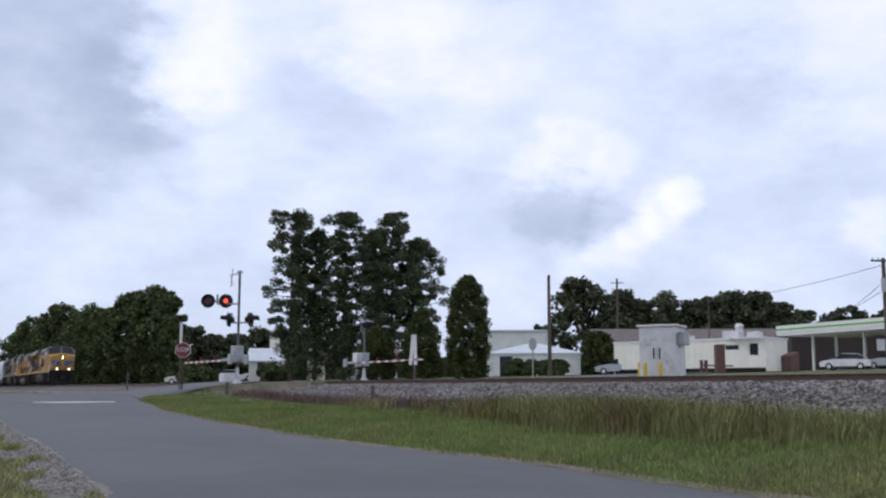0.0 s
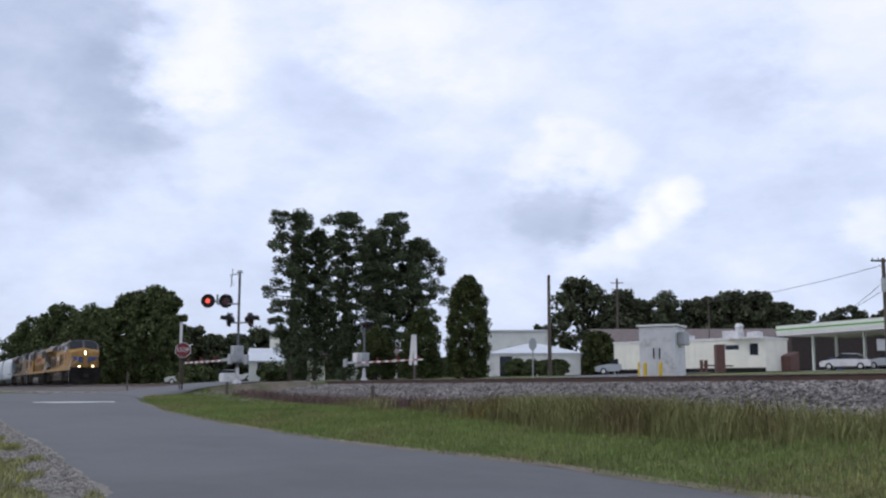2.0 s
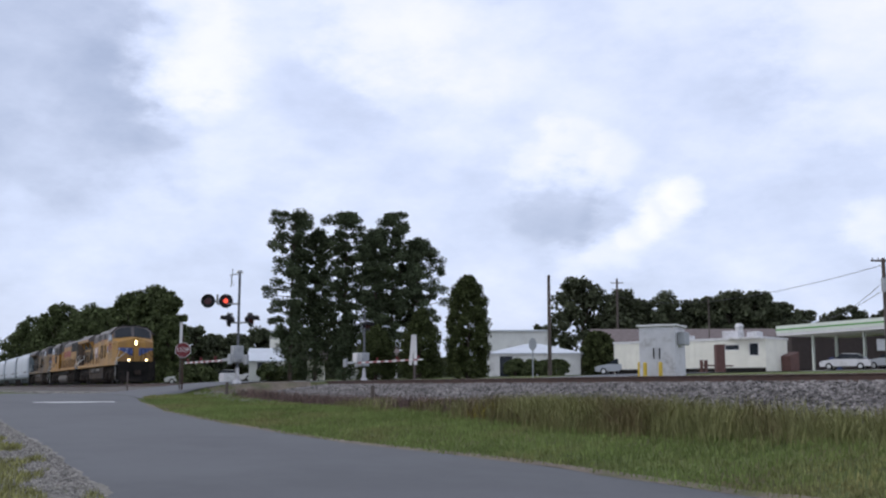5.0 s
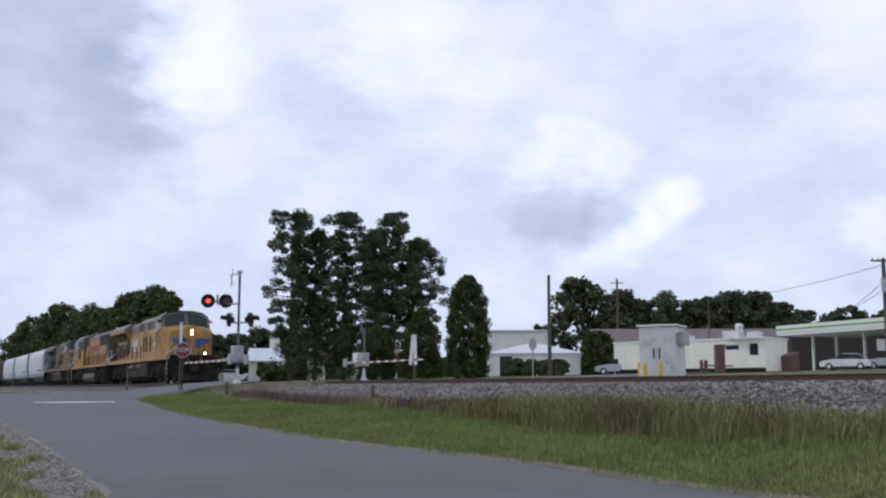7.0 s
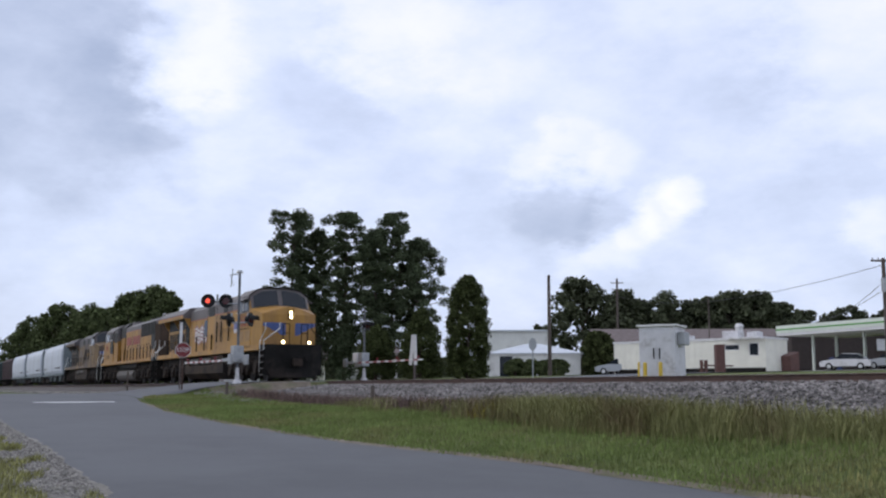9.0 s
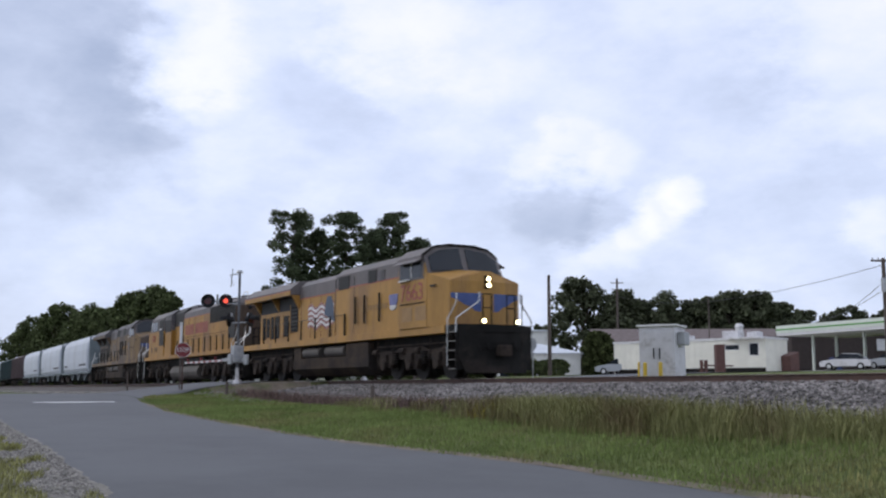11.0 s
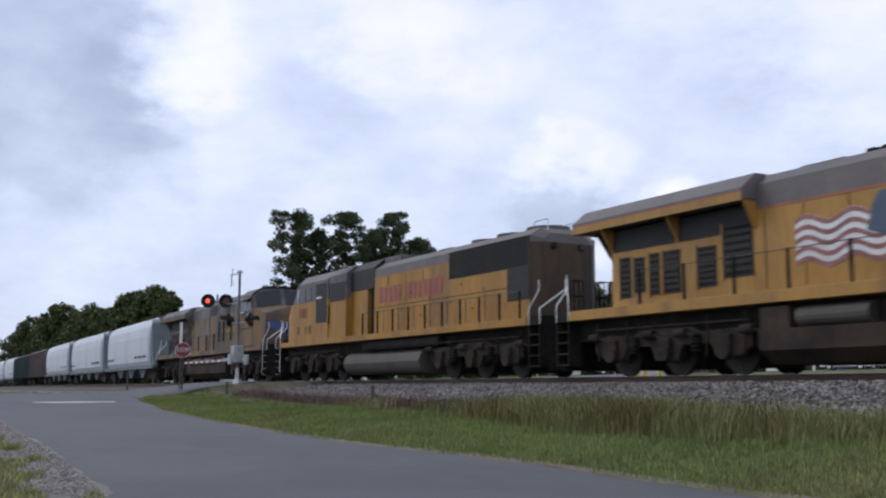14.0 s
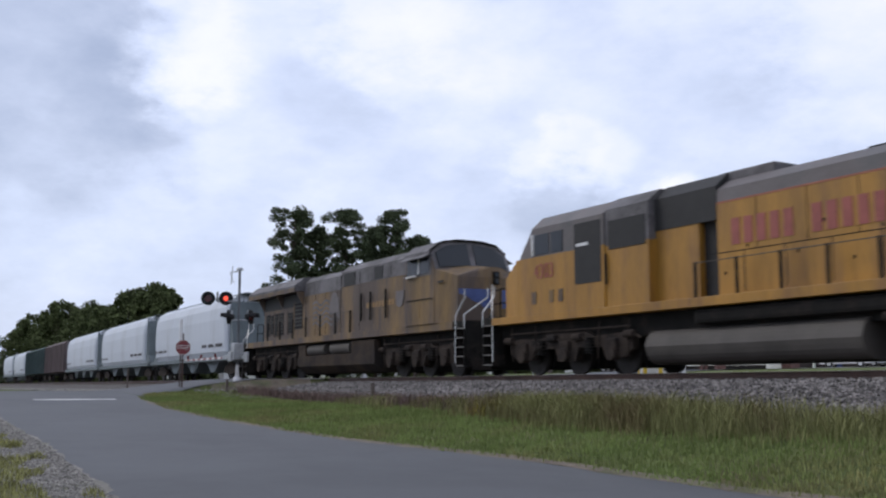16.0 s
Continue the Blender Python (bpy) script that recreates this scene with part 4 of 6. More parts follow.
def covered_hopper(label, length, paint, ends):
    """Curve-sided covered hopper; x = 0 at its front coupler."""
    o = thing("covered_hopper", label, "freight car", group="covered hoppers")
    x0, x1 = -length + 1.1, -1.1
    side = [(1.28, 1.12), (1.5, 1.5), (1.55, 2.2), (1.55, 3.2), (1.48, 3.8), (1.3, 4.2), (0.9, 4.45)]
    prof = [(-y, z) for y, z in side] + [(y, z) for y, z in side[::-1]]
    b = B()
    inner = [(y * 0.93, z) for y, z in prof]
    prism(b, prof, x0 + 0.95, x1 - 0.95)
    prism(b, prof, x0 + 0.95, x0 + 0.75, taper=inner)
    prism(b, prof, x1 - 0.95, x1 - 0.75, taper=inner)
    for f in b.faces:
        f.smooth = False
    part("body", b, paint, o)
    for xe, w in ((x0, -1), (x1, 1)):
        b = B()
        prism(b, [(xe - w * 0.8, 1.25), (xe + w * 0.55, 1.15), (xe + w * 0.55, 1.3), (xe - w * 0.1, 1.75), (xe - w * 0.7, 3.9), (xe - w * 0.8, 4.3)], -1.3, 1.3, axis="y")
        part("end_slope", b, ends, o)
        for y0 in (-1.35, 0.95):
            b = B()
            for y in (y0, y0 + 0.4):
                rod(b, (xe + w * 0.6, y, 1.2), (xe + w * 0.35, y, 4.3), 0.022, seg=5)
            for k in range(9):
                rod(b, (xe + w * (0.58 - k * 0.026), y0, 1.4 + k * 0.33), (xe + w * (0.58 - k * 0.026), y0 + 0.4, 1.4 + k * 0.33), 0.015, seg=5)
            part("end_ladder", b, ends, o)
        b = B()
        box(b, min(xe + w * 0.4, xe + w * 1.12), max(xe + w * 0.4, xe + w * 1.12), -0.15, 0.15, 0.76, 1.05, 0.03)
        part("coupler", b, "black", o)
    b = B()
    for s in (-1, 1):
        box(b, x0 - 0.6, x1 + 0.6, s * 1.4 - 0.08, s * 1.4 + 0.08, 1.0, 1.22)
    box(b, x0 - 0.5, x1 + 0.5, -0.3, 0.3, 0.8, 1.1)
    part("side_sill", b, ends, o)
    b = B()
    box(b, x0, x1, -0.75, -0.1, 4.5, 4.54)
    box(b, x0, x1, 0.1, 0.75, 4.5, 4.54)
    for k in range(9):
        x = x0 + 0.6 + k * (x1 - x0 - 1.2) / 8
        box(b, x - 0.05, x + 0.05, -0.85, 0.85, 4.42, 4.52)
    part("roof_walk", b, ends, o)
    n = 3
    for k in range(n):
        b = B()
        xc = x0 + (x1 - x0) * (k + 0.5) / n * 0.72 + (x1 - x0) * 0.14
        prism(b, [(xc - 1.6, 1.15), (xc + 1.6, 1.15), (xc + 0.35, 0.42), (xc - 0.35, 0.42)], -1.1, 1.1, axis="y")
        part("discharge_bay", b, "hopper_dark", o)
    bars(o, "lettering_bar", "grey3", x1 - 5.2, x1 - 1.2, -1.56, 1.75, 1.92, 12, 0.55, label="dark stencil marks", skip=(3, 7))
    bars(o, "lettering_bar", "grey3", x0 + 1.0, x0 + 4.0, -1.56, 1.75, 1.88, 9, 0.55, label="dark stencil marks", skip=(2, 6))
    return o, car_trucks(o, (x0 + 1.2, x1 - 1.2))


def box_car(label, length, paint, top):
    o = thing("gondola_car" if top < 4 else "box_car", label, "freight car", group="dark freight cars")
    x0, x1 = -length + 0.9, -0.9
    b = B()
    prism(b, [(-1.5, 1.1), (1.5, 1.1), (1.5, top - 0.2), (1.2, top), (-1.2, top), (-1.5, top - 0.2)], x0, x1)
    part("body", b, paint, o)
    n = int(length / 1.1)
    for s in (-1, 1):
        for k in range(n + 1):
            b = B()
            x = x0 + (x1 - x0) * k / n
            box(b, x - 0.05, x + 0.05, s * 1.53 - 0.05, s * 1.53 + 0.05, 1.1, top - 0.25)
            part("side_post", b, paint, o)
    b = B()
    box(b, x0 - 0.8, x1 + 0.8, -0.2, 0.2, 0.8, 1.1)
    part("centre_sill", b, "black", o)
    return o, car_trucks(o, (x0 + 1.6, x1 - 1.6))


MOVING = []
loco_a, wheels_a = ge_locomotive("yellow and grey road locomotive with lit headlights, leading the train", "yellow", "grey")
MOVING.append((loco_a, 0.0, wheels_a, 0.53))
loco_b, wheels_b = emd_locomotive("yellow road locomotive with dark radiator grilles, running long hood first", "yellow2")
MOVING.append((loco_b, -22.3, wheels_b, 0.53))
loco_c, wheels_c = ge_locomotive("grimy faded yellow road locomotive, third in the train", "yellow3", "grey3", faded=True, lit=False)
MOVING.append((loco_c, -44.86, wheels_c, 0.53))
end = -66.7
for kind, length in (("h", 19.6), ("h", 21.2), ("h", 21.6), ("b", 18.6), ("g", 23.0), ("h", 19.6), ("h", 19.6)):
    if kind == "h":
        c, ws = covered_hopper("pale grey curve-sided covered hopper car", length, "hopper", "hopper_dark")
    elif kind == "b":
        c, ws = box_car("dull brown ribbed freight car", length, "brown", 4.35)
    else:
        c, ws = box_car("dark green ribbed freight car", length, "green", 4.3)
    MOVING.append((c, end, ws, 0.46))
    end -= length


# ---- crossing ----
def crossing_panels():
    o = thing("crossing_panel", "grey concrete and rubber panels between the rails of the level crossing", "crossing panel", kind="structure")
    for k in range(4):
        for y0, y1 in ((-2.3, -0.86), (-0.62, 0.62), (0.86, 2.3)):
            b = B()
            x = -49 + k * 2.0
            box(b, x + 0.01, x + 1.99, y0, y1, -0.2, -0.002, 0.012)
            part("panel", b, "concrete", o)


crossing_panels()

stop_line = sheet("road_marking", steps((-34.95, -34.3, 0.33)), steps((-13.4, -10.9, 0.25)), ground_level, "paint_line", 0.05)
tagged(stop_line, "worn white stop line painted across the lane", "road marking", kind="structure")


def lamp_head(o, x, y, z, ax, ay):
    """One flashing-light head, facing (ax, ay)."""
    n = Vector((ax, ay, 0)).normalized()
    p = Vector((x, y, z))
    b = B()
    rod(b, p - n * 0.02, p, 0.29, seg=24)
    rod(b, p - n * 0.2, p - n * 0.02, 0.11, 0.16, seg=16)
    h = part("lamp_head", b, "lamp_black", o, "black round backboard")
    b = B()
    rod(b, p, p + n * 0.03, 0.15, seg=20)
    part("lens", b, "lamp_red_off", h, "dark red lens")
    b = B()
    side = Vector((-n.y, n.x, 0))
    for k in range(10):
        a0, a1 = math.pi * k / 10, math.pi * (k + 1) / 10
        q = [p + side * 0.17 * math.cos(a) + Vector((0, 0, 0.17 * math.sin(a))) for a in (a0, a1)]
        vs = [b.verts.new(v) for v in (q[0], q[1], q[1] + n * 0.25, q[0] + n * 0.3)]
        b.faces.new(vs)
    part("hood", b, "lamp_black", h)
    return p + n * 0.035, n


def crossing_signal(x, y, ground, top, arm_x, gate_z, label, pairs, box_z):
    o = thing("crossing_signal", label, "crossing signal", group="crossing signals")
    b = B()
    rod(b, (x, y, ground + 0.3), (x, y, top), 0.052, seg=12)
    part("mast", b, "mast", o)
    b = B()
    rod(b, (x, y, ground - 0.1), (x, y, ground + 0.25), 0.24, 0.17, seg=8)
    rod(b, (x, y, ground + 0.25), (x, y, ground + 0.75), 0.1, 0.07, seg=10)
    part("mast_base", b, "bungalow", o, "pale cast base")
    # gate mechanism, counterweights and arm
    w = 1 if arm_x > x else -1
    b = B()
    box(b, x - 0.24, x + 0.24, y - 0.24, y + 0.18, box_z - 0.35, box_z + 0.35, 0.04)
    part("gate_mechanism", b, "steel", o)
    for yy in (-0.62, 0.04):
        b = B()
        box(b, min(x - w * 1.0, x + w * 0.1), max(x - w * 1.0, x + w * 0.1), y + yy - 0.02, y + yy + 0.02, gate_z - 0.06, gate_z + 0.06)
        box(b, min(x - w * 1.15, x - w * 0.75), max(x - w * 1.15, x - w * 0.75), y + yy - 0.05, y + yy + 0.05, gate_z - 0.2, gate_z + 0.2, 0.02)
        part("counterweight", b, "steel", o)
    n = 16
    L = arm_x - x
    for k in range(n):
        b = B()
        xa, xb = x + L * k / n, x + L * (k + 1) / n
        box(b, min(xa, xb), max(xa, xb), y - 0.33, y - 0.27, gate_z - 0.045 + 0.02 * k / n, gate_z + 0.045)
        part("gate_arm_stripe", b, "white" if k % 2 else "gatered", o)
    for k in (5, 10, 15):
        b = B()
        rod(b, (x + L * k / n, y - 0.3, gate_z + 0.06), (x + L * k / n, y - 0.3, gate_z + 0.2), 0.05, seg=8)
        part("gate_lamp", b, "stopred", o)
    spots = []
    for cx, cy, cz, ax, ay, half in pairs:
        nrm = Vector((ax, ay, 0)).normalized()
        sd = Vector((-nrm.y, nrm.x, 0))
        c = Vector((cx, cy, cz))
        b = B()
        rod(b, c - sd * half - nrm * 0.12, c + sd * half - nrm * 0.12, 0.035, seg=8)
        rod(b, (x, y, cz - 0.12), c - nrm * 0.12 - Vector((0, 0, 0.12)), 0.035, seg=8)
        rod(b, c - nrm * 0.12 - Vector((0, 0, 0.12)), c - nrm * 0.12 + Vector((0, 0, 0.28)), 0.05, seg=8)
        part("lamp_bracket", b, "steel", o)
        for s in (1, -1):
            spots.append(lamp_head(o, *(c + sd * s * half), ax, ay))
    return o, spots


CAM_SIDE = (0.985, -0.17)
near_signal, near_spots = crossing_signal(-41.4, -4.6, -0.22, 4.46, -48.1, 0.84, "railway crossing mast with flashing red lights and a lowered striped gate",
                                          [(-41.9, -5.39, 3.29, 0.90, -0.44, 0.37), (-41.55, -4.98, 2.50, -0.5, -0.86, 0.16), (-41.0, -4.2, 2.50, 0.55, 0.83, 0.16)], 1.08)
b = B()
for k in range(3):
    rod(b, (-41.4, -4.6 - 0.12 * k, 4.41 - 0.5 * (k == 2)), (-41.45, -4.95 - 0.03 * k, 4.36), 0.014, seg=5)
rod(b, (-41.45, -4.95, 3.86), (-41.42, -4.9, 4.61), 0.02, seg=6)
part("bracket", b, "steel", near_signal)
b = B()
rod(b, (-41.4, -4.6, 4.46), (-41.4, -4.6, 4.56), 0.16, 0.1, seg=10)
part("mast_cap", b, "steel", near_signal)
far_signal, far_spots = crossing_signal(-48.5, 4.5, -0.05, 3.75, -41.6, 0.98, "far railway crossing mast with a lowered striped gate",
                                        [(-48.3, 4.6, 2.9, 0.6, 0.8, 0.3)], 1.15)
b = B()
box(b, -49.3, -48.75, 4.2, 4.7, 1.0, 1.5, 0.04)
part("junction_box", b, "white", far_signal)

# the lens that is lit: it changes from head to head
n0 = near_spots[0][1]
lit_lens = part("lit_lens", rod(B(), -n0 * 0.005, n0 * 0.012, 0.095, seg=20), "lamp_red_on", near_signal, "glowing red lens")


def stop_sign(x, y, z0, facing, size=0.30):
    o = thing("stop_sign", "red octagonal stop sign on a dark steel post at the corner", "stop sign", pose(x, y, z0, 0, 0, facing))
    b = B()
    box(b, -0.03, 0.03, -0.03, 0.03, -0.1, 2.35)
    part("post", b, "rail", o)
    pr = [(size / math.cos(math.pi / 8) * math.cos(math.pi / 8 + k * math.pi / 4), 1.78 + size / math.cos(math.pi / 8) * math.sin(math.pi / 8 + k * math.pi / 4)) for k in range(8)]
    b = B()
    prism(b, pr, -0.055, -0.045, axis="y")
    part("border", b, "white", o, "white border")
    b = B()
    prism(b, [(p[0] * 0.93, 1.78 + (p[1] - 1.78) * 0.93) for p in pr], -0.062, -0.056, axis="y")
    part("face", b, "stopred", o)
    word(o, "STOP", 0, -0.066, 1.78, 0.24, "white", -1, "white lettering", 0.85)


stop_sign(-41.7, -6.8, -0.56, 90 - 14)
post = thing("marker_post", "thin marker post with a white upper end beside the road", "post", pose(-42.35, -6.72, -0.56))
b = B()
box(b, -0.02, 0.02, -0.025, 0.025, -0.1, 2.0)
part("lower_post", b, "pole", post)
b = B()
box(b, -0.03, 0.03, -0.05, 0.05, 1.9, 2.95)
part("upper_post", b, "white", post, "white upper end")
for x, y, h in ((-27.7, -5.0, 0.62), (-39.6, -5.6, 0.55)):
    b = B()
    z = ground_level(x, y)
    prism(b, [(x - 0.05, y - 0.04), (x + 0.05, y - 0.04), (x + 0.05, y + 0.04), (x - 0.05, y + 0.04)], z - 0.1, z + h, axis="z")
    tagged(part("stake", b, "pole"), "short dark wooden stake at the foot of the ballast", "stake", group="stakes")

sign_back = thing("road_sign", "grey back of a round-cornered road sign on a thin post", "road sign", pose(-36.1, 6.5, -0.2, 0, 0, 60))
b = B()
rod(b, (0, 0, -0.1), (0, 0, 2.0), 0.03, seg=8)
part("post", b, "steel", sign_back)
b = B()
prism(b, [(0.17 * math.cos(k * math.pi / 4 + 0.39), 1.72 + 0.27 * math.sin(k * math.pi / 4 + 0.39)) for k in range(8)], -0.05, -0.03, axis="y")
part("plate", b, "steel", sign_back)
cross_sign = thing("crossbuck_sign", "white crossbuck boards seen nearly edge-on by the far gate", "crossbuck", pose(-48.6, 7.5, -0.1, 0, 0, 12))
b = B()
box(b, -0.05, 0.05, -0.05, 0.05, -0.1, 2.4)
part("post", b, "pole", cross_sign)
for a, x in ((8, -0.16), (-3, 0.12)):
    b = B()
    box(b, -0.13, 0.13, -0.08, -0.05, -0.75, 0.85, 0.01)
    ob = part("board", b, "white", cross_sign)
    ob.matrix_basis = pose(x, 0, 1.75, 0, a, 0)


b = B()
z = ground_level(-62.9, -4.2)
box(b, -62.94, -62.86, -4.24, -4.16, z - 0.1, z + 1.25, 0.01)
tagged(part("marker_stake", b, "pole"), "short weathered marker stake by the track", "stake", group="stakes")
b = B()
box(b, -73.2, -72.2, 4.6, 5.6, -0.5, 0.75, 0.06)
tagged(part("utility_box", b, "bungalow"), "small pale utility box on the ground past the crossing", "utility box")


# ---- trees ----
def leaf_mesh(name, clumps, size, mat_name, parent, seed, flat=0.0):
    """Many small leaf blades in clumps: (centre, radii, count)."""
    rng = np.random.default_rng(seed)
    V = []
    for c, r, n in clumps:
        d = rng.normal(size=(n, 3))
        d /= np.linalg.norm(d, axis=1)[:, None]
        p = np.array(c) + d * np.array(r) * (rng.random((n, 1)) ** 0.45)
        a = rng.normal(size=(n, 3))
        a[:, 2] *= 1 - flat
        a /= np.linalg.norm(a, axis=1)[:, None]
        b2 = np.cross(a, rng.normal(size=(n, 3)))
        b2 /= np.linalg.norm(b2, axis=1)[:, None]
        s = size * (0.55 + 0.9 * rng.random((n, 1)))
        V.append(np.stack([p - a * s, p + b2 * s * 0.55, p + a * s, p - b2 * s * 0.55], 1).reshape(-1, 3))
    V = np.concatenate(V)
    F = np.arange(len(V)).reshape(-1, 4)
    me = bpy.data.meshes.new(name)
    me.from_pydata(V.tolist(), [], F.tolist())
    me.materials.append(M[mat_name])
    ob = new(name, me)
    ob.parent = parent
    return ob


def trunk_mesh(parent, h, r, lean, limbs, mat_name="bark"):
    b = B()
    pts = [Vector((lean[0] * t * t, lean[1] * t * t, h * t)) for t in (0, 0.25, 0.5, 0.75, 1)]
    pts[0].z = -0.3
    for i in range(4):
        rod(b, pts[i], pts[i + 1], r * (1 - i * 0.22), r * (1 - (i + 1) * 0.22), seg=9)
    for p, q, rr in limbs:
        rod(b, p, q, rr, rr * 0.35, seg=5)
    return part("trunk", b, mat_name, parent)


def pine(x, y, h, width, bare, seed, label, lean=(0, 0), low=0.0, cone=0.8):
    """A pine with rounded tufts of needles at the ends of its limbs, and sky between them."""
    rnd = random.Random(seed)
    o = thing("pine_tree", label, "tree", pose(x, y, ground_level(x, y)), "pines by the crossing")
    limbs, clumps = [], []
    z = h * bare
    turn = rnd.random() * 6.283
    while z < h * 0.975:
        t = (z / h - bare) / (1 - bare)
        span = width * (0.78 + 0.3 * math.sin(math.pi * min(1, 0.1 + t * 0.8))) * (1 - 0.72 * max(0, (t - cone) / (1 - cone)) ** 1.5)
        for k in range(3):
            turn += 2.1 + rnd.uniform(-0.5, 0.5)
            L = span * rnd.uniform(0.55, 1.15)
            p = Vector((lean[0] * (z / h) ** 2, lean[1] * (z / h) ** 2, z))
            q = p + Vector((L * math.cos(turn), L * math.sin(turn), L * rnd.uniform(0.05, 0.5)))
            limbs.append((p, q, 0.05))
            s = rnd.uniform(0.42, 0.72)
            clumps.append((q, (s, s, s * 0.75), 190))
            for f in (0.3, 0.62):
                if rnd.random() < 0.85:
                    c = p.lerp(q, f) + Vector((rnd.uniform(-.25, .25), rnd.uniform(-.25, .25), rnd.uniform(-.05, .3)))
                    s = rnd.uniform(0.34, 0.62)
                    clumps.append((c, (s, s, s * 0.75), 130))
        z += h * rnd.uniform(0.028, 0.046)
    for k in range(3):
        clumps.append(((lean[0] + rnd.uniform(-.5, .5), lean[1] + rnd.uniform(-.5, .5), h * rnd.uniform(0.95, 0.985)), (0.5, 0.5, 0.45), 170))
    for k in range(int(26 * low)):
        a = rnd.random() * 6.283
        rr = rnd.uniform(0.1, 0.85) * width
        clumps.append(((rr * math.cos(a), rr * math.sin(a), rnd.uniform(0.4, h * 0.3)), (0.7, 0.7, 0.7), 150))
    trunk_mesh(o, h * 0.97, 0.19, lean, limbs)
    leaf_mesh("crown", clumps, 0.10, "pine", o, seed)
    return o


for i, (x, y, h, w, bare, lean, low, cone) in enumerate([
        (-85.6, 14.8, 15.1, 1.9, 0.24, (0.1, 0.1), 0.5, 0.92), (-86.0, 17.3, 13.5, 1.4, 0.30, (0, 0), 0.8, 0.75), (-84.0, 19.3, 15.1, 1.75, 0.22, (0.1, 0.0), 1.8, 0.88), (-82.0, 21.3, 13.3, 1.3, 0.20, (-0.2, 0.1), 0.9, 0.8),
        (-82.0, 22.9, 14.9, 2.3, 0.18, (0.1, 0.0), 0.3, 0.6), (-81.2, 25.0, 12.4, 2.3, 0.28, (0.2, 0.2), 0.1, 0.45)]):
    pine(x, y, h, w, bare, 11 + i, "tall dark green pine with an uneven clumped crown", lean, low, cone)


def column_tree(x, y, h, w, label, seed, mat_name="cedar", name="cedar_tree", top=4.2):
    rnd = random.Random(seed)
    o = thing(name, label, "tree", pose(x, y, ground_level(x, y)))
    clumps, limbs = [], []
    n = int(h * 62)
    for k in range(n):
        t = (k + rnd.random()) / n
        span = w * (0.86 + 0.14 * math.sin(math.pi * min(1, t * 1.1))) * (1 - 0.9 * max(0, (t - 0.3) / 0.7) ** top) * (1 - 0.18 * max(0, t - 0.3))
        a = rnd.random() * 6.283
        f = rnd.uniform(0.3, 1.0) ** 0.6
        c = Vector((span * f * math.cos(a), span * f * math.sin(a), 0.15 + t * (h - 0.25)))
        clumps.append((c, (0.3, 0.3, 0.42), 38))
        if k % 6 == 0:
            limbs.append((Vector((0, 0, c.z * 0.8)), c, 0.03))
    trunk_mesh(o, h * 0.95, 0.16, (0, 0), limbs)
    leaf_mesh("crown", [(c, r, 60) for c, r, n in clumps], 0.09, mat_name, o, seed)
    return o


column_tree(-61.5, 18.55, 7.0, 1.5, "dense dark green columnar cedar beside the crossing", 31, top=10)
column_tree(-70.3, 19.6, 5.2, 1.7, "dark bushy evergreen shrub under the pines", 32, name="evergreen_shrub", top=3)
column_tree(-75.0, 18.0, 4.2, 1.7, "dark bushy evergreen shrub under the pines", 33, name="evergreen_shrub", top=3)


def broad_tree(x, y, h, w, seed, label, mat_name="leaf", leaf=0.32, group="", base=0.12, dense=1.0):
    rnd = random.Random(seed)
    o = thing("tree", label, "tree", pose(x, y, ground_level(x, y)), group)
    clumps, limbs = [], []
    n = int(95 * dense)
    for k in range(n):
        a, u = rnd.random() * 6.283, rnd.random()
        t = base + (1 - base) * rnd.random() ** 0.85
        s = math.sin(math.pi * min(1.0, max(0.0, (t - base * 0.4) / (1.06 - base * 0.4))) ** 0.8) ** 0.55
        rr = w * s * (0.15 + 0.85 * u ** 0.5) * 0.93
        c = Vector((rr * math.cos(a), rr * math.sin(a), h * t * 0.94))
        q = rnd.uniform(0.13, 0.27) * w
        clumps.append((c, (q, q, q * 0.85), int(95 * dense ** 0.3)))
        if k % 5 == 0:
            limbs.append((Vector((0, 0, h * t * 0.55)), c, 0.07))
    trunk_mesh(o, h * 0.7, 0.05 * w + 0.1, (0, 0), limbs)
    leaf_mesh("crown", clumps, leaf, mat_name, o, seed)
    return o


# row of trees beside the line, farther up the track
for i, (x, y, h, w) in enumerate([(-205, 10, 13.3, 4.6), (-186, 12, 12.5, 4.5), (-171, 9.5, 13.2, 4.4), (-158, 11, 11.9, 4.0), (-149, 10, 10.8, 3.4), (-140, 10, 10.3, 3.2), (-132, 10, 10.6, 3.4),
                                  (-124, 10, 11.2, 3.4), (-117, 10.5, 11.2, 3.2), (-112.5, 11, 10.4, 2.2), (-109.5, 10.5, 7.4, 1.5), (-275, 16, 13.0, 6.0), (-240, 16, 11.0, 5.0)]):
    x, y, h, w = x * 1.2, -18.3 + (y + 18.3) * 1.2, h * 1.2 + 0.1, w * 1.2
    broad_tree(x, y, h, w, 100 + i, "leafy dark green roadside tree in a row beside the track", "leaf", 0.26, "trees along the track", 0.0, 1.3)
for i, (x, y, h, w) in enumerate([(-97, 9.5, 2.2, 1.5), (-90, 7.5, 1.6, 1.2), (-84, 6.5, 1.8, 1.3)]):
    broad_tree(x, y, h, w, 140 + i, "low green bush beside the track", "leaf", 0.14, "bushes beside the track", 0.05, 0.8)

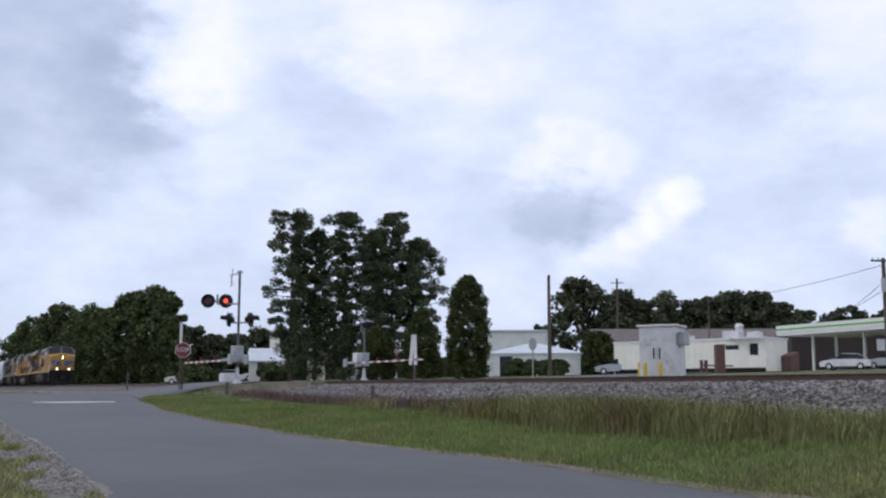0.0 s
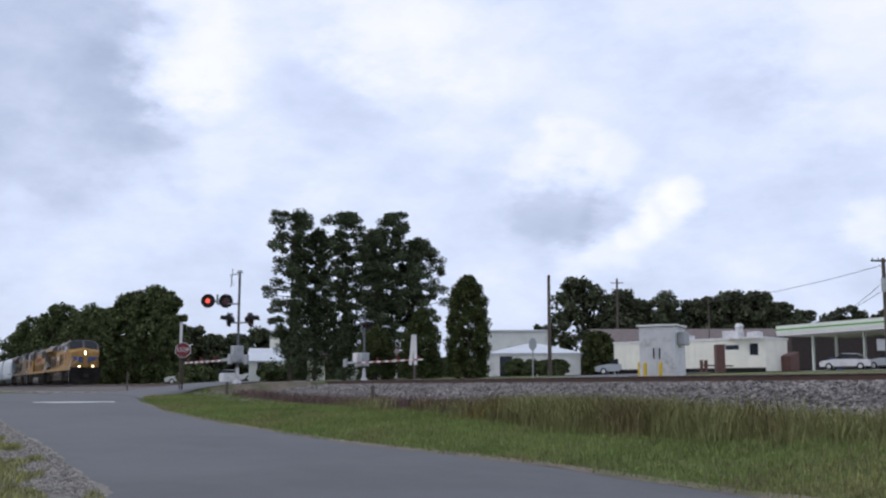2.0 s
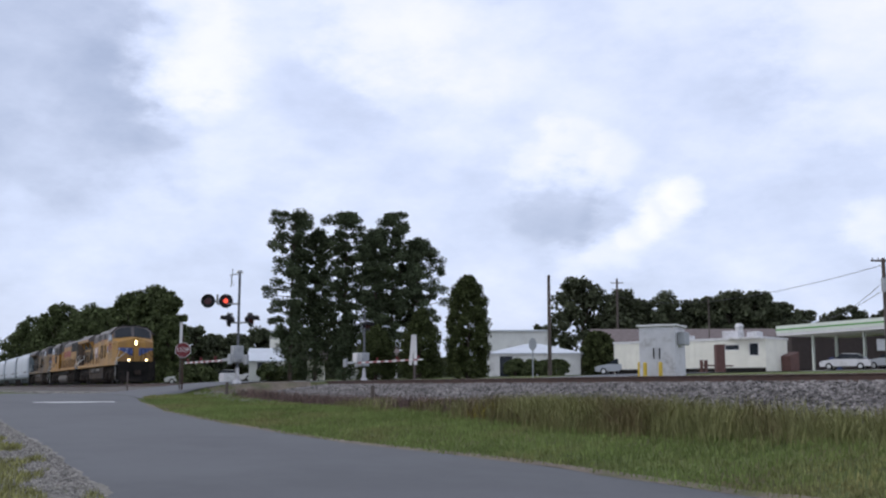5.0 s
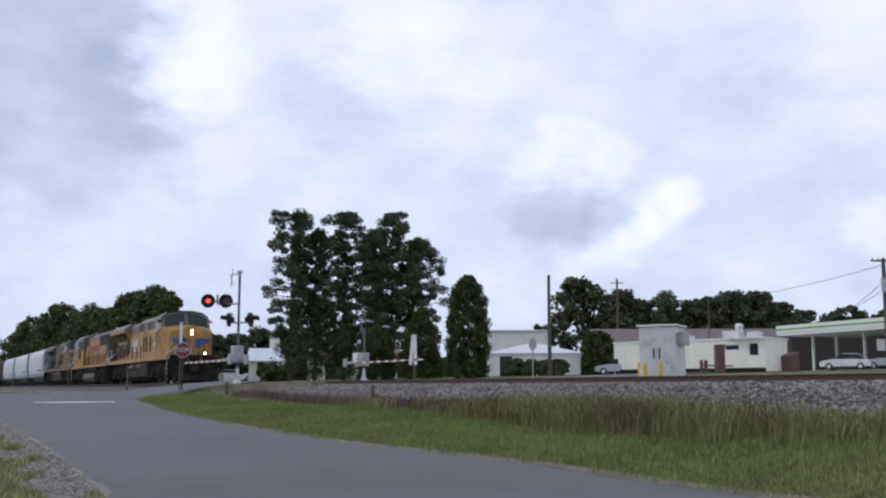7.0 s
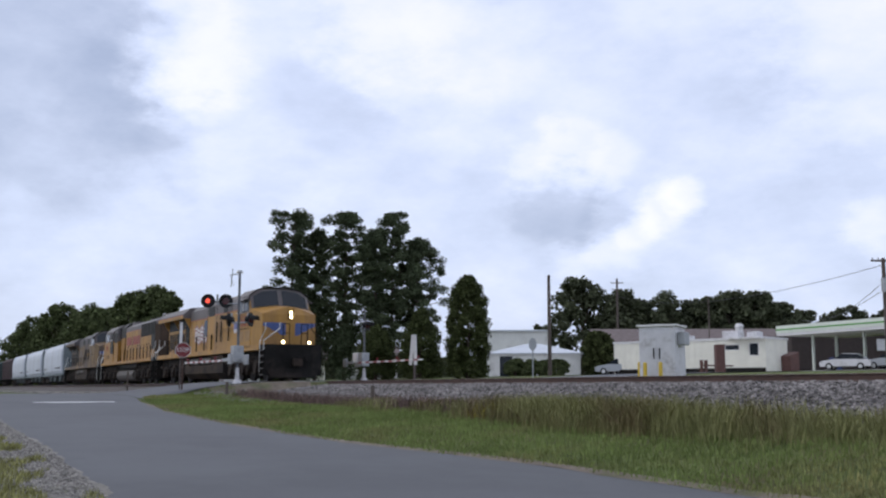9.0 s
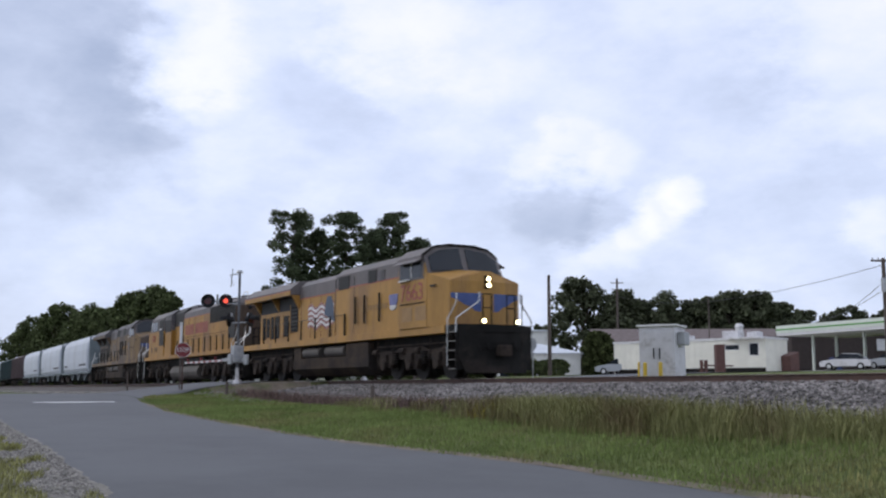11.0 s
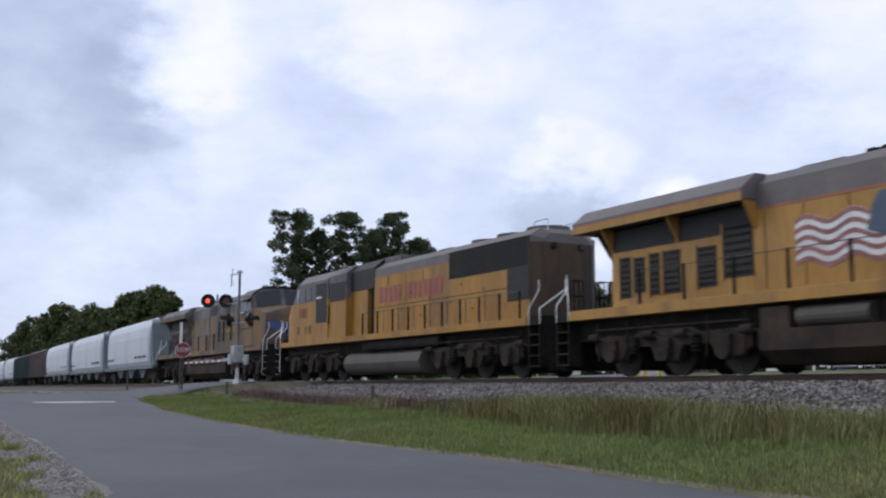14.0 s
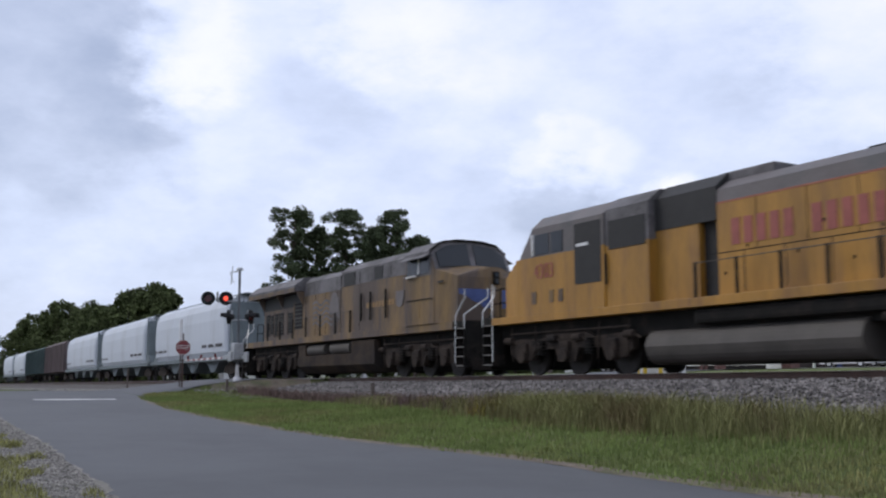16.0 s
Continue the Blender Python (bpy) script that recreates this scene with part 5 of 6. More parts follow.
# woods behind the buildings
for i, (x, y, h, w) in enumerate([(-120, 73, 14.4, 5.4), (-115, 76, 12.0, 4.0), (-134, 94, 12.6, 4.5), (-128.5, 98, 13.9, 5.0), (-124, 101, 12.8, 4.5), (-121, 103, 13.4, 5.0), (-117.5, 105.5, 13.2, 4.8),
                                  (-115.5, 109, 11.4, 4.0), (-116, 112, 9.6, 3.5), (-132, 133, 12.0, 4.6), (-129, 141, 13.2, 5.0), (-126, 148, 12.2, 4.6), (-123, 155, 11.0, 4.2), (-140, 79.7, 8.4, 2.6), (-142, 75, 7.2, 2.4),
                                  (-141.3, 100, 12.0, 4.0), (-142.3, 104, 13.4, 4.2), (-133, 106, 11.4, 4.2), (-130.1, 108, 13.2, 4.4), (-127.1, 110, 13.8, 4.6), (-124.6, 112, 13.0, 4.2), (-122.2, 114, 11.0, 3.8), (-131.3, 140, 11.6, 4.6), (-131.1, 146, 11.4, 4.4)]):
    broad_tree(x, y, h, w, 160 + i, "rounded dark green tree behind the buildings", "leaf2", 0.30, "trees behind the buildings", 0.02, 1.1)
for i, (x, y, h, w) in enumerate([(-218, 44, 12.6, 4.2), (-224, 50, 10.5, 5), (-214, 52, 10.2, 5), (-210, 56, 11.2, 4.8), (-205, 60, 10.8, 4.5), (-226, 40, 9.8, 5), (-208, 66, 10.5, 5), (-204, 72, 11, 5)]):
    broad_tree(x, y, h, w, 190 + i, "distant dark green tree across the field", "leaf2", 0.36, "distant trees", 0.0, 1.0)
broad_tree(-83.6, 47.2, 4.5, 1.75, 210, "rounded dark green shrub beside the shed", "cedar", 0.16, base=0.05, dense=1.6)
for i, (x, y, h, w) in enumerate([(-72.0, 29.4, 1.45, 1.1), (-71.2, 30.4, 1.35, 1.0), (-70.4, 31.4, 1.3, 1.0), (-69.7, 32.2, 1.35, 0.9)]):
    broad_tree(x, y, h, w, 220 + i, "clipped green and olive hedge bush before the shed", "leaf", 0.09, "hedge bushes", 0.05, 1.0)
for i, (x, y, h, w) in enumerate([(-103, 20.5, 1.5, 1.3), (-101, 21.5, 1.2, 1.0), (-97, 17, 1.8, 1.2)]):
    broad_tree(x, y, h, w, 230 + i, "low garden shrub by the white house", "leaf", 0.12, "garden shrubs", 0.05, 0.8)


def far_woods():
    rng = np.random.default_rng(8)
    clumps = []
    for k in range(420):
        az = radians(-96 + 70 * rng.random())
        R = 285 + 60 * rng.random()
        x, y = R * math.sin(az), -18 + R * math.cos(az)
        h = 5.5 + 3.0 * noise.noise(Vector((az * 14, 0, 0))) + 2.0 * rng.random()
        g = ground_level(x, y)
        for z in (0.15, 0.5, 0.8):
            clumps.append(((x, y, g + h * z), (3.2, 3.2, h * 0.28), 60))
    tagged(leaf_mesh("far_woods", clumps, 0.75, "leaf2", None, 9), "distant dark green woods along the horizon", "woods", kind="stuff")


far_woods()


# ---- buildings and yard ----
lot = sheet("pavement", steps((-100, -20, 2)), steps((26, 66, 2)), ground_level, "concrete", 0.03)
tagged(lot, "pale concrete parking lot behind the tracks", "pavement", kind="structure")


def building(name, label, x, y, turn, L, W, wall_h, roof, rise, wall_mat, roof_mat, openings=(), over=0.3, category="house"):
    """Front wall along local x at y = 0; roof: gable (ridge along x), hip or flat. openings: (x0, x1, z0, z1, kind)."""
    o = thing(name, label, category, pose(x, y, ground_level(x, y) - 0.05, 0, 0, turn))
    b = B()
    t = 0.2
    cuts = sorted(q for q in openings)
    xs = -L / 2
    for x0, x1, z0, z1, kind in cuts:
        if x0 > xs:
            box(b, xs, x0, 0, t, 0, wall_h)
        if z0 > 0.05:
            box(b, x0, x1, 0, t, 0, z0)
        box(b, x0, x1, 0, t, z1, wall_h)
        xs = x1
    box(b, xs, L / 2, 0, t, 0, wall_h)
    part("front_wall", b, wall_mat, o)
    for name2, q in (("side_wall", (-L / 2, -L / 2 + t, t, W)), ("side_wall", (L / 2 - t, L / 2, t, W)), ("rear_wall", (-L / 2 + t, L / 2 - t, W - t, W))):
        b = B()
        box(b, *q, 0, wall_h)
        if roof == "gable" and name2 == "side_wall":
            prism(b, [(t, wall_h), (W, wall_h), (W / 2, wall_h + rise * 0.97)], q[0], q[1])
        part(name2, b, wall_mat, o)
    b = B()
    if roof == "gable":
        for s in (0, 1):
            a, c = (-over, W / 2) if s == 0 else (W + over, W / 2)
            za = wall_h - rise * over / (W / 2)
            prism(b, [(a, za), (c, wall_h + rise), (c, wall_h + rise + 0.12), (a, za + 0.12)], -L / 2 - over, L / 2 + over)
    elif roof == "hip":
        lo = [(-L / 2 - over, -over), (L / 2 + over, -over), (L / 2 + over, W + over), (-L / 2 - over, W + over)]
        k = W / 2
        hi = [(-L / 2 + k, W / 2 - 0.05), (L / 2 - k, W / 2 - 0.05), (L / 2 - k, W / 2 + 0.05), (-L / 2 + k, W / 2 + 0.05)]
        prism(b, lo, wall_h, wall_h + 0.1, axis="z")
        prism(b, lo, wall_h + 0.1, wall_h + rise, axis="z", taper=hi)
    else:
        box(b, -L / 2 - over, L / 2 + over, -over, W + over, wall_h, wall_h + 0.18)
    part("roof", b, roof_mat, o)
    for x0, x1, z0, z1, kind in cuts:
        b = B()
        if kind == "door":
            # a dark slab closes the opening and paints the unlit inside
            box(b, x0, x1, 0.08, 0.13, 0, z1)
            d = part("door", b, "window", o, "dark panel standing for the shade inside the open doorway")
        else:
            box(b, x0 + 0.05, x1 - 0.05, 0.09, 0.12, z0 + 0.05, z1 - 0.05)
            d = part("window", b, "window", o)
            b = B()
            for q in ((x0, x0 + 0.06, z0, z1), (x1 - 0.06, x1, z0, z1), (x0, x1, z0, z0 + 0.06), (x0, x1, z1 - 0.06, z1)):
                box(b, q[0], q[1], 0.04, 0.14, q[2], q[3])
            part("window_frame", b, "white", d)
    # ridges of the siding
    b = B()
    n = int(L / 0.6)
    for k in range(n + 1):
        xx = -L / 2 + L * k / n
        if not any(x0 - 0.1 < xx < x1 + 0.1 for x0, x1, *_ in cuts):
            box(b, xx - 0.02, xx + 0.02, -0.02, 0.001, 0.05, wall_h - 0.02)
    tagged(part("siding_rib", b, wall_mat, o), kind="stuff")
    return o


building("shed", "white metal shed with a pale hipped roof and a dark doorway", -87.2, 41.9, 58, 9.2, 7.5, 2.35, "hip", 1.15, "siding", "roofmetal", ((-3.6, -2.3, 0, 2.1, "door"),), category="shed")
building("warehouse", "plain pale grey block building behind the shed", -104.5, 51.2, 58, 7.4, 8, 5.5, "flat", 0, "siding", "roofmetal", category="building")
building("long_building", "low building with a long brown shingled roof", -90.5, 66.0, 58, 21.5, 9.0, 3.3, "gable", 2.0, "brick", "shingle", category="building")
trailer = building("trailer", "long cream mobile trailer on a dark skirt in the lot", -69.6, 46.0, 15, 15.5, 3.8, 2.9, "flat", 0, "cream", "white",
                   ((3.9, 5.3, 2.0, 2.5, "window"), (6.2, 7.1, 1.5, 2.6, "window")), 0.08, "trailer")
# trailer skirt, coloured black to carry the shadow under the body
b = B()
box(b, -7.65, 7.7, -0.06, 3.7, 0.0, 0.5)
part("skirt", b, "black", trailer, "skirt with its shadow put into the black colour")
b = B()
box(b, 4.4, 7.6, -0.5, 0.0, 2.95, 3.08)
part("awning", b, "white", trailer)
for x0, x1, y0, z1 in ((3.0, 4.6, 1.2, 3.75), (5.6, 6.6, 0.8, 3.6), (-1.0, -0.2, 1.0, 3.5)):
    b = B()
    box(b, x0, x1, y0, y0 + 1.0, 3.08, z1, 0.06)
    part("roof_unit", b, "bungalow", trailer, "grey rooftop air unit")
b = B()
prism(b, [(2.6, 0.0), (4.2, 0.0), (4.2, 1.9), (2.6, 1.5)], 7.76, 8.6)
part("lean_to", b, "timber", trailer, "brown lean-to at the end")
house_w = building("house", "small white house with a steep roof among shrubs", -105.2, 19.6, 66, 3.4, 6.0, 2.3, "gable", 1.3, "siding", "roofmetal", ((-0.9, 0.0, 0.6, 2.2, "window"),))
b = B()
box(b, 0.1, 1.2, 4.6, 5.5, 2.5, 5.3, 0.02)
part("tower", b, "cream", house_w, "square pale tower")
building("outbuilding", "small tan outbuilding half hidden by the pines", -93.8, 20.6, 64, 1.6, 2.5, 2.2, "gable", 0.6, "cream", "shingle", category="shed")
building("outbuilding", "small tan outbuilding half hidden by the pines", -91.6, 25.5, 62, 5.0, 3.5, 2.4, "gable", 0.8, "siding", "shingle", category="shed")
store = building("shop", "brown brick filling-station shop with a bright window", -76.8, 82.0, 58, 20, 9, 4.0, "flat", 0, "brick", "shingle", ((3.0, 6.0, 1.6, 3.4, "window"),), category="shop")
b = B()
box(b, -0.6, 1.3, -0.08, -0.03, 2.1, 3.4, 0.01)
part("poster", b, "bungalow", store, "pale poster board on the wall")


def signal_bungalow():
    o = thing("equipment_cabinet", "grey-white aluminium railway equipment cabinet with double doors", "equipment cabinet", pose(-37.45, 14.85, ground_level(-37.5, 14.8) - 0.05, 0, 0, 31))
    b = B()
    box(b, -0.85, 0.85, -0.85, 0.85, 0.0, 2.4, 0.02)
    part("body", b, "bungalow", o)
    b = B()
    box(b, -0.95, 0.95, -0.95, 0.95, 2.4, 2.5, 0.03)
    part("roof", b, "white", o)
    for x0, x1 in ((-0.72, -0.02), (0.02, 0.72)):
        b = B()
        box(b, x0, x1, -0.88, -0.85, 0.15, 2.2, 0.01)
        d = part("door", b, "bungalow", o)
        b = B()
        xx = x1 - 0.12 if x0 < 0 else x0 + 0.12
        box(b, xx - 0.03, xx + 0.03, -0.92, -0.88, 0.9, 1.4, 0.01)
        part("handle", b, "lamp_black", d)
    b = B()
    box(b, 0.85, 1.2, -0.4, 0.4, 1.55, 2.15, 0.03)
    part("air_conditioner", b, "steel", o)
    b = B()
    box(b, -1.0, 1.0, -1.0, 1.0, -0.3, 0.06)
    part("plinth", b, "concrete", o)


signal_bungalow()
for x, y, h in ((-36.2, 13.6, 0.7), (-38.6, 14.4, 0.7), (-36.8, 13.2, 0.7)):
    b = B()
    z = ground_level(x, y)
    rod(b, (x, y, z - 0.1), (x, y, z + h), 0.09, seg=12)
    rod(b, (x, y, z + h), (x, y, z + h + 0.05), 0.09, 0.03, seg=12)
    tagged(part("bollard", b, "bollard"), "yellow painted steel bollard guarding the cabinet", "bollard", group="bollards")

# filling station canopy
canopy = thing("station_canopy", "filling-station canopy with a pale fascia striped in green", "canopy", pose(-74.3, 62.7, 1.14, 0, 0, -8.45))
for y0, y1, z0, z1, name, mt in ((0, 9, 3.75, 4.0, "ceiling", "white"), (-0.06, 9.06, 4.0, 4.28, "fascia", "canopy"), (-0.09, 9.09, 4.28, 4.42, "stripe", "canopy_green"), (-0.06, 9.06, 4.42, 4.75, "fascia", "canopy")):
    b = B()
    box(b, -0.05 if name != "stripe" else -0.08, 34, y0, y1, z0, z1)
    part(name, b, mt, canopy)
for x in (2.9, 9.8, 16.8, 23.8):
    for y in (2.0, 4.9):
        b = B()
        box(b, x - 0.11, x + 0.11, y - 0.11, y + 0.11, -0.6, 3.75, 0.02)
        part("column", b, "canopy", canopy)
    b = B()
    box(b, x + 1.0, x + 2.0, 3.0, 3.7, -0.3, 1.5, 0.04)
    part("fuel_pump", b, "white" if x > 3 else "blue", canopy)


def parked_car(x, y, turn, label, paint):
    o = thing("car", label, "car", pose(x, y, ground_level(x, y) + 0.03, 0, 0, turn))
    b = B()
    prism(b, [(-2.2, 0.35), (-2.25, 0.75), (-1.9, 0.92), (-1.0, 0.98), (0.95, 0.98), (2.0, 0.82), (2.25, 0.6), (2.2, 0.3)], -0.86, 0.86, axis="y")
    part("body", b, paint, o)
    b = B()
    prism(b, [(-1.75, 0.96), (-1.1, 1.42), (0.25, 1.46), (1.1, 0.97)], -0.74, 0.74, axis="y")
    part("cabin", b, "window", o, "dark glass")
    b = B()
    prism(b, [(-1.15, 1.40), (-1.05, 1.47), (0.22, 1.5), (0.3, 1.44)], -0.72, 0.72, axis="y")
    part("roof", b, paint, o)
    for xx in (-1.35, 1.4):
        for yy in (-0.8, 0.8):
            b = B()
            rod(b, (xx, yy - 0.1, 0.32), (xx, yy + 0.1, 0.32), 0.32, seg=18)
            w = part("tyre", b, "rubber", o)
            b = B()
            rod(b, (xx, yy - 0.11, 0.32), (xx, yy + 0.11, 0.32), 0.19, seg=12)
            part("rim", b, "chrome", w)
    for yy in (-0.6, 0.6):
        b = B()
        box(b, 2.12, 2.26, yy - 0.18, yy + 0.18, 0.58, 0.72, 0.02)
        part("headlight", b, "white", o)


parked_car(-77.1, 44.7, 215, "silver parked car in the lot", "carpaint")
parked_car(-63.9, 60.2, 205, "pale parked car under the canopy", "white")
parked_car(-60.4, 62.0, 190, "silver parked car under the canopy", "carpaint")
for x, y, t in ((-117.5, 14.5, 250), (-118.5, 19.5, 250), (-119.0, 24.0, 250)):
    parked_car(x, y, t, "white vehicle parked far off behind the field", "white")


def utility_pole(x, y, top, label, arms=(), r=0.14):
    g = ground_level(x, y)
    o = thing("utility_pole", label, "utility pole", pose(x, y, g), "utility poles")
    b = B()
    rod(b, (0, 0, -0.4), (0, 0, top - g), r, r * 0.65, seg=10)
    part("pole", b, "pole", o)
    for z, half in arms:
        b = B()
        d = Vector((0.493, 0.87, 0))
        rod(b, d * -half + Vector((0, 0, top - g - z)), d * half + Vector((0, 0, top - g - z)), 0.06, seg=6)
        a = part("crossarm", b, "pole", o)
        for k in (-0.9, -0.4, 0.4, 0.9):
            b = B()
            p = d * half * k + Vector((0, 0, top - g - z))
            rod(b, p, p + Vector((0, 0, 0.18)), 0.05, 0.03, seg=6)
            part("insulator", b, "steel", a)


utility_pole(-58.2, 23.1, 7.45, "dark bare timber pole leaning slightly", r=0.15)
utility_pole(-109.5, 70.9, 14.4, "tall grey utility pole with short crossarms", ((0.6, 0.9), (1.5, 0.7)), 0.2)
utility_pole(-88.9, 67.6, 10.2, "thin grey lamp pole behind the trailer", (), 0.1)
utility_pole(-39.2, 33.4, 7.2, "dark utility pole with a crossarm and cables", ((0.15, 0.7),), 0.17)
b = B()
rod(b, (-39.0, 33.2, 5.2), (-39.0, 33.2, 6.0), 0.22, seg=12)
tagged(part("transformer", b, "steel"), "grey drum transformer hung on the utility pole", "transformer")
for i, (a, c, sag) in enumerate([((-39.4, 33.2, 5.6), (-74.0, 66.0, 6.6), 0.9), ((-39.4, 33.2, 5.2), (-70.0, 62.0, 6.2), 0.5), ((-39.2, 33.4, 6.8), (-109.5, 70.9, 12.0), 1.5)]):
    b = B()
    a, c = Vector(a), Vector(c)
    pts = [a.lerp(c, k / 16) - Vector((0, 0, sag * 4 * (k / 16) * (1 - k / 16))) for k in range(17)]
    for p, q in zip(pts, pts[1:]):
        rod(b, p, q, 0.018, seg=5)
    tagged(part("cable", b, "wire"), "thin black overhead cable sagging between poles", "cable", group="overhead cables")
b = B()
rod(b, (-86.0, 69.4, 5.0), (-86.0, 69.4, 6.6), 0.42, seg=14)
rod(b, (-86.0, 69.4, 6.6), (-86.0, 69.4, 7.0), 0.55, 0.3, seg=14)
tagged(part("roof_vent", b, "white"), "white round vent on the brown roof", "roof vent")
rack = thing("timber_frame", "dark red-brown timber frame and box standing before the trailer", "timber frame", pose(-52.0, 32.8, 0.62, 0, 0, 60))
for x0, x1, z1 in ((-0.3, 0.3, 2.0),):
    b = B()
    box(b, x0, x1, -0.3, 0.3, -0.2, z1, 0.02)
    part("box", b, "timber", rack)
for x in (-1.25, -0.95):
    b = B()
    rod(b, (x, 0, -0.2), (x, 0, 0.95), 0.12, seg=10)
    part("post", b, "timber", rack)
b = B()
rod(b, (-1.2, 0, 0.6), (0.9, 0, 0.55), 0.05, seg=6)
part("rail", b, "timber", rack)


# ---- ties, stones, grass ----
me_tie = bpy.data.meshes.new("tie")
b = B()
box(b, -0.115, 0.115, -1.3, 1.3, -0.36, -0.172, 0.012)
b.to_mesh(me_tie)
b.free()
me_tie.materials.append(M["tie"])
rnd = random.Random(5)
for k in range(290):
    x = 18 - k * 0.54
    if -49.2 < x < -40.8:
        continue
    t = new("tie", me_tie)
    t.parent = track
    t.matrix_basis = pose(x, bend(x) + rnd.uniform(-0.04, 0.04), rnd.uniform(-0.01, 0.01), 0, 0, rnd.uniform(-1.2, 1.2))


def scatter(name, pts, scale, mat_name, seed, label, squash=0.7):
    """Angular stones joined into one sheet of loose stone."""
    rng = np.random.default_rng(seed)
    base = np.array([(1, 0, 0), (-1, 0, 0), (0, 1, 0), (0, -1, 0), (0, 0, 1), (0, 0, -1)], float)
    F0 = np.array([(0, 2, 4), (2, 1, 4), (1, 3, 4), (3, 0, 4), (2, 0, 5), (1, 2, 5), (3, 1, 5), (0, 3, 5)])
    n = len(pts)
    V = base[None] * (0.6 + 0.8 * rng.random((n, 6, 1)))
    ang = rng.random(n) * 6.283
    ca, sa = np.cos(ang), np.sin(ang)
    tilt = rng.normal(size=n) * 0.6
    x, y, z = V[..., 0], V[..., 1], V[..., 2]
    y, z = y * np.cos(tilt)[:, None] - z * np.sin(tilt)[:, None], y * np.sin(tilt)[:, None] + z * np.cos(tilt)[:, None]
    x, y = x * ca[:, None] - y * sa[:, None], x * sa[:, None] + y * ca[:, None]
    s = scale * (0.55 + 0.9 * rng.random((n, 1)))
    P = np.stack([x * s, y * s, z * s * squash], -1) + np.array(pts)[:, None]
    F = (F0[None] + 6 * np.arange(n)[:, None, None]).reshape(-1, 3)
    return tagged(raw(name, P.reshape(-1, 3).tolist(), F.tolist(), mat_name), label, "gravel", kind="stuff")


rng = np.random.default_rng(3)
pts = []
while len(pts) < 44000:
    x = 14 - 60 * rng.random() ** 1.2
    y = -4.75 + 3.55 * rng.random()
    if -50 < x < -40.5 or y > -1.2:
        continue
    toe = max(-0.86, road_level(x) - 0.03)
    z = -0.20 - 0.12 * (-1.36 - y) if y > -2.2 else toe + (-0.30 - toe) * (y + 4.7) / 2.5
    pts.append((x, y, z + rng.random() * 0.02))
scatter("ballast_stones", pts, 0.043, "stone", 4, "loose grey and white crushed ballast stones on the bank")
pts = []
while len(pts) < 9000:
    x = -10 - 17 * rng.random()
    y = verge_line(x) - 0.05 - abs(rng.normal()) * 0.7
    pts.append((x, y, road_level(x) + 0.044))
scatter("verge_gravel", pts, 0.022, "verge_stone", 6, "loose pale gravel along the road verge")
pts = []
while len(pts) < 6000:
    x, y = -51 - 60 * rng.random(), -9.5 + 6.5 * rng.random()
    pts.append((x, y, ground_level(x, y) + 0.01))
for k in range(2500):
    x, y = -40.6 + 6 * rng.random(), -6.6 + 2.2 * rng.random()
    if x > corner_x(y) + 0.2:
        pts.append((x, y, ground_level(x, y) + 0.01))
scatter("trackside_gravel", pts, 0.05, "verge_stone", 7, "dull gravel beside the track past the crossing")


def blades(name, n, place, height, width, mat_name, seed, label, lean=0.35):
    rng = np.random.default_rng(seed)
    P = []
    while len(P) < n:
        x, y = place(rng)
        P.append((x, y, ground_level(x, y) - 0.02))
    P = np.array(P)
    h = height * (0.45 + 0.9 * rng.random(n))
    a = rng.random(n) * 6.283
    d = np.stack([np.cos(a), np.sin(a), np.zeros(n)], 1)
    sd = np.stack([-np.sin(a), np.cos(a), np.zeros(n)], 1) * width * (0.6 + 0.8 * rng.random((n, 1)))
    ln = (lean * rng.random(n) * h)[:, None]
    mid = P + d * ln * 0.35 + np.stack([np.zeros(n), np.zeros(n), h * 0.6], 1)
    top = P + d * ln + np.stack([np.zeros(n), np.zeros(n), h], 1)
    V = np.stack([P - sd, P + sd, mid + sd * 0.8, mid - sd * 0.8, top], 1).reshape(-1, 3)
    k = 5 * np.arange(n)[:, None]
    F = (k + np.array([[0, 1, 2, 3]])).tolist() + (k + np.array([[3, 2, 4]])).tolist()
    return tagged(raw(name, V.tolist(), F, mat_name), label, "grass", kind="stuff")


def verge_edge(x):
    return road_edge(x) + 0.02 + 0.05 * math.sin(x * 1.3) + 0.04 * math.sin(x * 3.7 + 1)


def on_verge(rng):
    while True:
        x, y = 4 - 45.5 * rng.random() ** 1.1, -10.8 + 5.9 * rng.random()
        if y > verge_edge(x) and x > corner_x(y) + 0.1:
            return x, y


def weed_band(rng):
    while True:
        x = 6 - 34 * rng.random()
        y = rng.normal(-5.2, 0.4)
        if -6.4 < y < -4.2 and noise.noise(Vector((x * 0.45, y * 0.8, 2))) > -0.12:
            return x, y


def brown_band(rng):
    while True:
        x, y = -17 - 22 * rng.random(), rng.normal(-5.0, 0.4)
        if -6.0 < y < -4.2:
            return x, y


def tall_clump(rng):
    while True:
        x, y = rng.normal(-16.5, 2.4), rng.normal(-5.6, 0.45)
        if -6.9 < y < -4.4 and -21 < x < -11:
            return x, y


def dry_left(rng):
    while True:
        x, y = -11 - 12 * rng.random(), -15.7 - 1.9 * rng.random()
        if noise.noise(Vector((x * 0.9, y * 1.4, 7))) + (y + 16.0) * -0.55 > 0.0:
            return x, y


